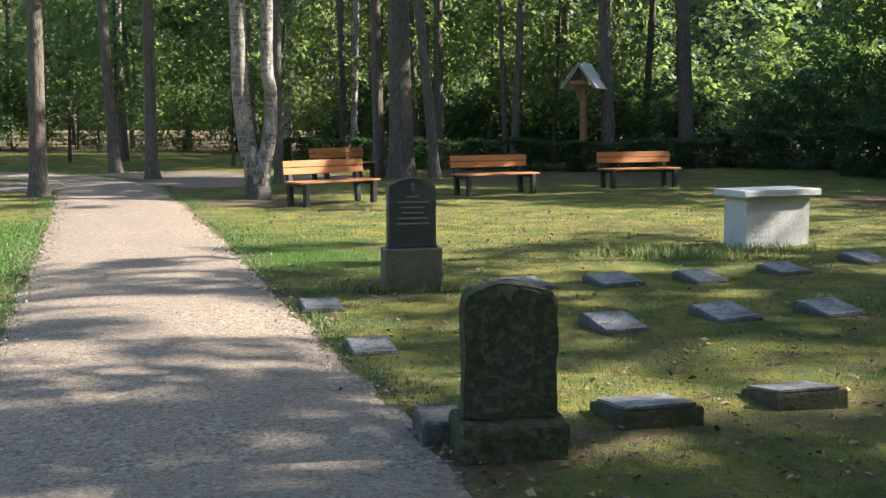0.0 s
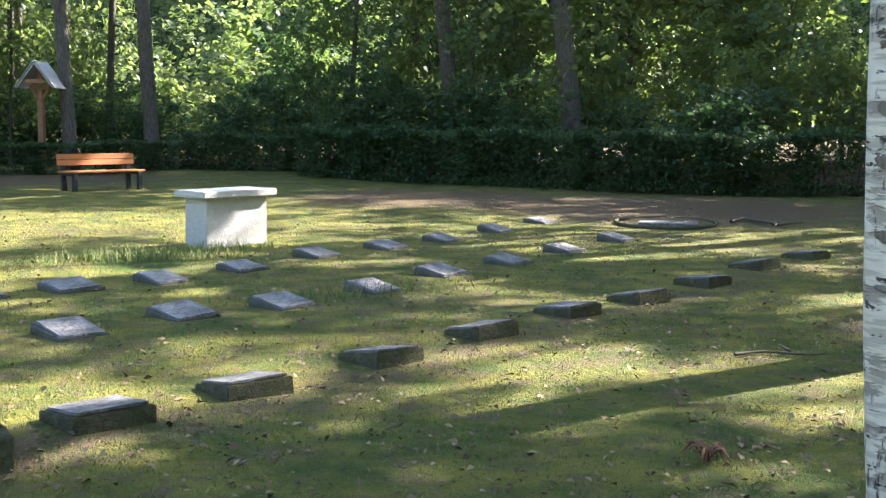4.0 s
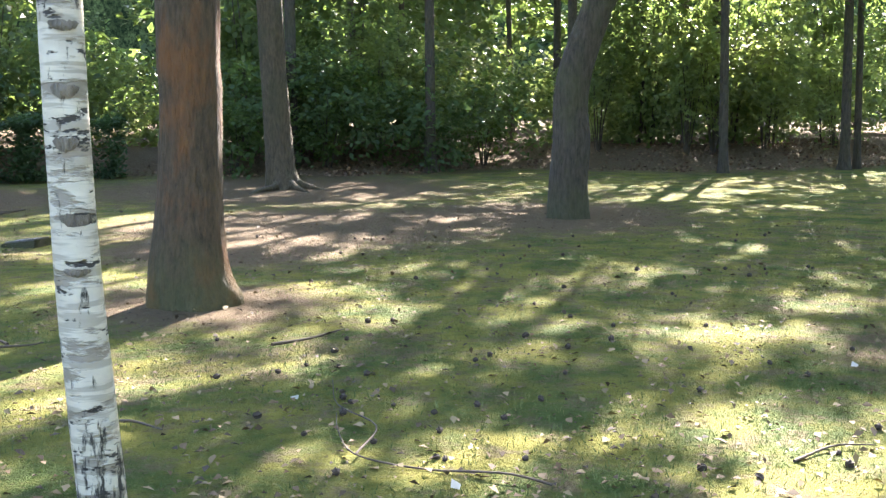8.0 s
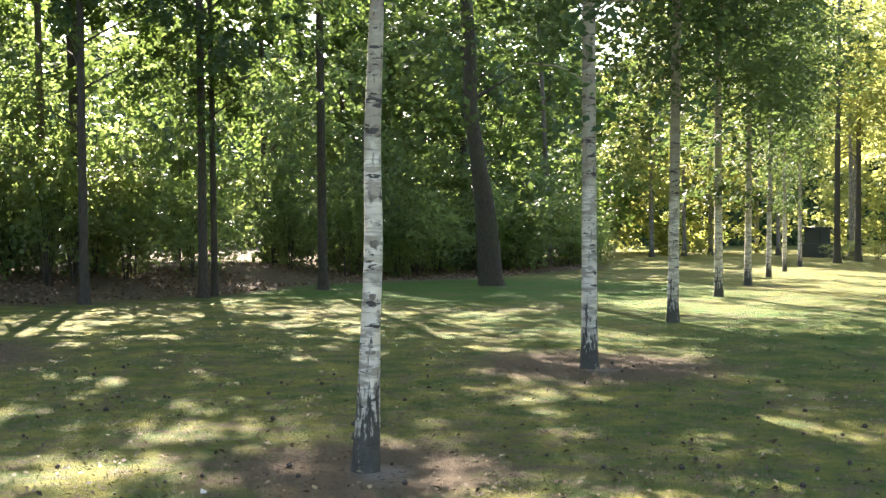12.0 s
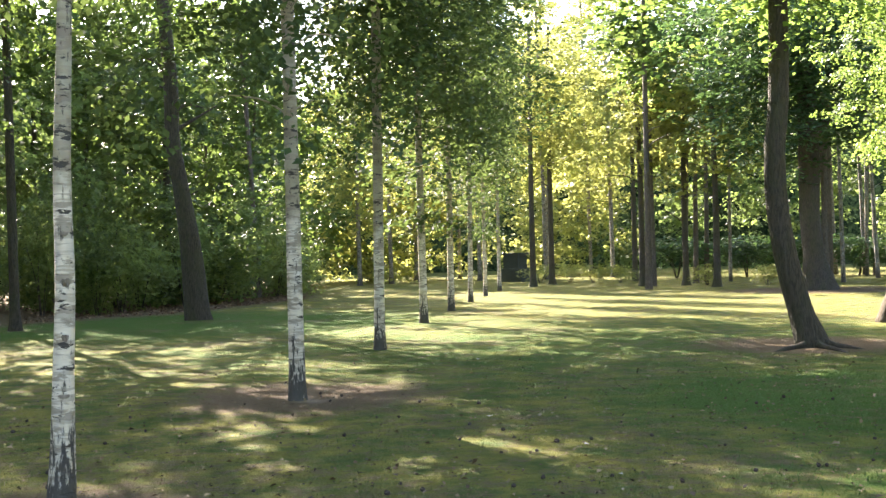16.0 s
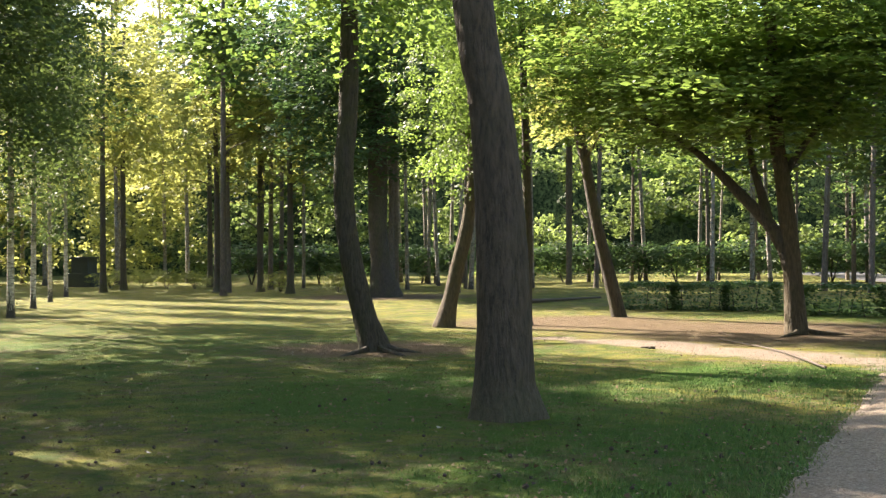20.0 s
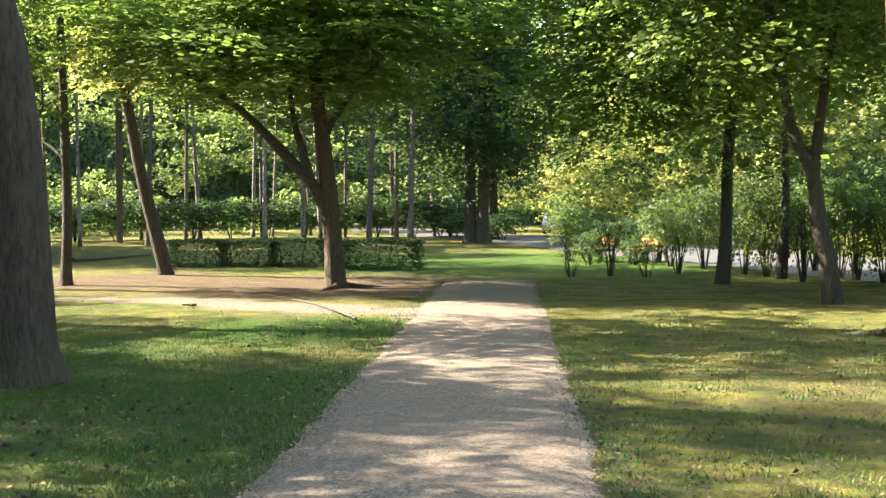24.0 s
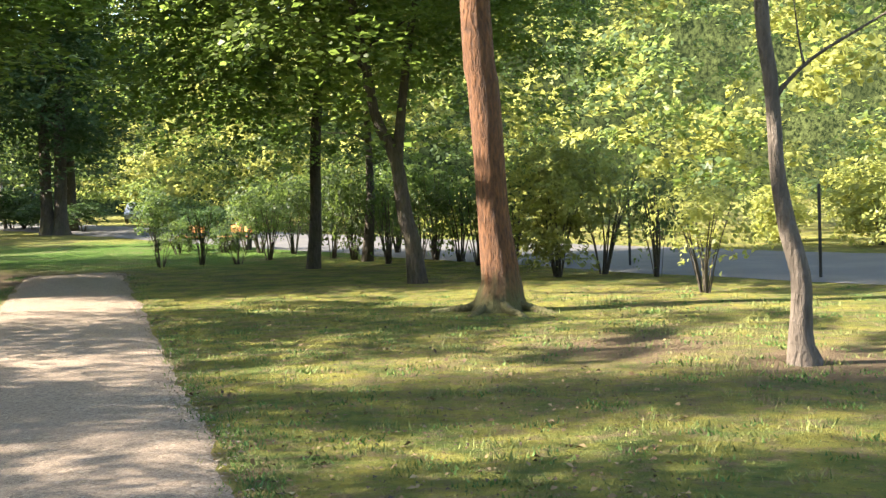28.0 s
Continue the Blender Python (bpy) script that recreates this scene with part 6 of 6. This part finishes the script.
def litter_material(name, a, b, c):
    n = Nodes(name)
    rnd = n.node("NewGeometry", 8)
    return n.finish(n.ramp(rnd, (0.0, a), (0.55, b), (1.0, c)), 0.8)


DRY_LEAF = litter_material("dry_leaf", (0.04, 0.027, 0.016), (0.15, 0.09, 0.04), (0.30, 0.22, 0.11))
BLADE = litter_material("grass_blade", (0.06, 0.10, 0.02), (0.15, 0.19, 0.045), (0.25, 0.25, 0.08))
BLADE_LUSH = litter_material("lush_grass_blade", (0.035, 0.085, 0.015), (0.08, 0.17, 0.03), (0.17, 0.27, 0.06))
PALE_LEAF = litter_material("pale_leaf", (0.34, 0.31, 0.24), (0.45, 0.42, 0.34), (0.5, 0.46, 0.38))
PALE = leaf_mesh("fallen_leaf", np.zeros((1, 3)), 0.085, np.random.default_rng(5), droop=0.0)
PALE.materials.append(PALE_LEAF)
rng = np.random.default_rng(81)
for x, y in ((17.77, -6.79), (11.41, -4.49), (11.52, -5.77), (11.42, -5.9), (9.32, -4.6), (7.97, -4.22), (16.47, -8.73), (8.72, -7.43), (4.3, 2.1), (6.2, -1.1), (7.4, 0.9), (5.2, 3.5), (6.8, -2.6)):
    ob = link("fallen_leaf", PALE, None)
    ob.matrix_world = pose(x, y, float(ground_z(x, y)) + 0.03, rng.uniform(-12, 12), rng.uniform(-12, 12), rng.uniform(0, 360))
    tagged(ob, "pale fallen leaf lying on the turf", "leaf", "pale fallen leaves")
flat_leaves("leaf_litter", 16000, 0.038, DRY_LEAF, "small dry brown leaves scattered over the turf", 61)
flat_leaves("leaf_litter", 7000, 0.05, DRY_LEAF, "curled dry leaves scattered over the turf", 66, 20)


def bank_leaves(n, seed):
    """Fallen leaves, thick on the low bank at the wood's edge."""
    r = np.random.default_rng(seed)
    p = np.array([along(q, b) for q, b in zip(r.uniform(64, 132, n), 0.15 + 4.2 * r.uniform(0, 1, n) ** 1.3)])
    c = np.concatenate([p, ground_z(p[:, 0], p[:, 1])[:, None] + r.uniform(0.01, 0.06, n)[:, None]], -1)
    me = leaf_mesh("bank_litter", c, 0.085, r, narrow=0.75, facing=np.tile([0, 0, 1.0], (n, 1)))
    tagged(link("bank_litter", me, litter_material("bank_leaf", (0.07, 0.038, 0.022), (0.21, 0.115, 0.062), (0.36, 0.24, 0.14))), "red-brown fallen leaves covering the bank at the wood edge", "leaf litter", kind="stuff")


bank_leaves(14000, 67)


def blades(name, pts, r, height, width, material, label):
    n = len(pts)
    base = np.concatenate([pts, ground_z(pts[:, 0], pts[:, 1])[:, None] - 0.005], -1)
    az = r.uniform(0, 2 * np.pi, n)
    side = np.stack([np.cos(az), np.sin(az), 0 * az], -1)
    h = (height * r.uniform(0.5, 1.4, n))[:, None]
    tip = base + np.stack([r.normal(size=n) * 0.45, r.normal(size=n) * 0.45, np.ones(n)], -1) * h
    co = np.stack([base - side * width, base + side * width, tip], 1).reshape(-1, 3)
    tagged(link(name, faces_mesh(name, co, np.arange(3 * n).reshape(n, 3), 3), material), label, "grass", kind="stuff")


p, r = scatter(110000, lambda r, k: 3.4 + 13 * r.uniform(0, 1, k) ** 1.4, 62)
keep = np.array([True] * len(p))
for cx, cy, rad in ((8.2, -0.1, 0.8), (14.3, -3.1, 1.4), (7.4, 5.9, 0.9), (0.1, 5.6, 0.5), (15.7, 6.4, 2.2), (12, 9, 2.0)):
    keep &= np.hypot(p[:, 0] - cx, p[:, 1] - cy) > rad * r.uniform(0.7, 1.3, len(p))
patchy = np.sin(1.7 * p[:, 0] + 1.1 * p[:, 1]) * np.sin(1.3 * p[:, 1] - 0.8 * p[:, 0] + 1) + r.normal(size=len(p)) * 0.4
keep &= patchy > -0.35
blades("grass", p[keep], r, 0.030, 0.0035, BLADE, "short sparse yellow-green grass of the lawn")


def patch_points(seed, spots):
    r = np.random.default_rng(seed)
    out = []
    for cx, cy, sx, sy, n in spots:
        q = r.normal(size=(n, 2)) * [sx, sy] + [cx, cy]
        out.append(q[off_line(PATH_LINE, q[:, 0], q[:, 1])[0] > 1.02 + r.uniform(-0.12, 0.1, len(q))])
    return np.concatenate(out), r


p, r = patch_points(63, ((-5.2, 12, 1.8, 3.0, 16000), (-4.0, 8, 0.7, 1.6, 6000), (5.2, -8.6, 1.3, 1.8, 9000), (8.2, -13.6, 1.2, 2.4, 8000), (3.8, -4.6, 0.7, 1.0, 4000), (12.5, -33, 5.0, 4.0, 9000), (9.5, -12, 2.2, 1.5, 6000)))
blades("grass", p, r, 0.045, 0.0045, BLADE_LUSH, "longer lush green grass beside the path")
p, r = patch_points(64, ((2.55, 12.9, 0.5, 0.2, 900), (3.5, 13.5, 0.4, 0.12, 500), (-0.75, 10.3, 0.22, 0.05, 160), (-0.05, 10.35, 0.12, 0.05, 120), (-0.4, 10.3, 0.3, 0.04, 120), (3.6, 9.6, 0.5, 0.2, 300)))
blades("grass_tuft", p, r, 0.11, 0.006, BLADE, "taller pale grass tufts round the stones")
p, r = patch_points(65, ((-1.0, -14.0, 2.5, 1.6, 2600), (3.0, -15, 2.0, 1.5, 2600), (-2.0, -8.0, 1.5, 1.2, 2200)))
blades("grass", p, r, 0.026, 0.007, BLADE, "short dry grass in the dappled sun")
rng = np.random.default_rng(67)
p, r = patch_points(68, [(x, y, 0.05 + 0.07 * k, 0.05 + 0.05 * k, 12 + int(26 * k)) for x, y, k in zip(rng.uniform(-5.5, 5.5, 380), -4.2 - 15 * rng.uniform(0, 1, 380) ** 1.2, rng.uniform(0, 1, 380))])
blades("weeds", p, r, 0.034, 0.011, BLADE_LUSH, "low leafy weed clumps scattered over the dry lawn")
p, r = patch_points(69, [(x, y, 0.12, 0.07, 30) for x, y in zip(rng.uniform(-5.5, 6, 260), rng.uniform(-18, -4.5, 260))])
blades("grass_tuft", p, r, 0.06, 0.006, BLADE, "straggling pale grass tufts of the dry lawn")


def edge_grit(n, seed):
    """Pebbles, needles and crumbs along both edges of the path."""
    r = np.random.default_rng(seed)
    line = curve_points([(*q, 0) for q in PATH_LINE], 400)[:, :2]
    i = r.integers(60, 399, n)
    t = np.gradient(line, axis=0)[i]
    t /= np.linalg.norm(t, axis=1)[:, None]
    off = (1.04 + r.normal(size=n) * 0.11) * r.choice([-1, 1], n)
    p = line[i] + t * r.uniform(-0.06, 0.06, n)[:, None] + np.stack([-t[:, 1], t[:, 0]], -1) * off[:, None]
    c = np.concatenate([p, (ground_z(p[:, 0], p[:, 1]) + np.where(np.abs(off) < 1.05, 0.040, 0.012))[:, None]], -1)
    a = r.normal(size=(n, 3)) * [1, 1, 0.3]
    a /= np.linalg.norm(a, axis=1)[:, None]
    b = np.cross(a, [0, 0, 1.0])
    s = (0.035 * r.uniform(0.4, 1.6, n))[:, None]
    co = np.stack([c - a * s * 0.5, c + b * s * 0.3 + [0, 0, 0.006], c + a * s * 0.5, c - b * s * 0.3 + [0, 0, 0.006]], 1).reshape(-1, 3)
    tagged(link("path_grit", faces_mesh("path_grit", co, np.arange(4 * n).reshape(n, 4), 4), litter_material("grit", (0.13, 0.105, 0.08), (0.22, 0.175, 0.13), (0.36, 0.29, 0.22))), "loose grit and dry crumbs along the path edge", "gravel", kind="stuff")


edge_grit(6000, 91)
line = curve_points([(*q, 0) for q in PATH_LINE], 400)[:, :2]
r = np.random.default_rng(92)
i = r.integers(60, 399, 26000)
t = np.gradient(line, axis=0)[i]
t /= np.linalg.norm(t, axis=1)[:, None]
off = (1.12 + np.abs(r.normal(size=len(i))) * 0.16) * r.choice([-1, 1], len(i))
p = line[i] + t * r.uniform(-0.06, 0.06, len(i))[:, None] + np.stack([-t[:, 1], t[:, 0]], -1) * off[:, None]
p = p[np.sin(p[:, 1] * 2.3) + np.sin(p[:, 1] * 0.9 + 1) + r.normal(size=len(p)) * 0.5 > -0.3]
blades("grass", p, r, 0.045, 0.0045, BLADE_LUSH, "short grass creeping over the path edge")
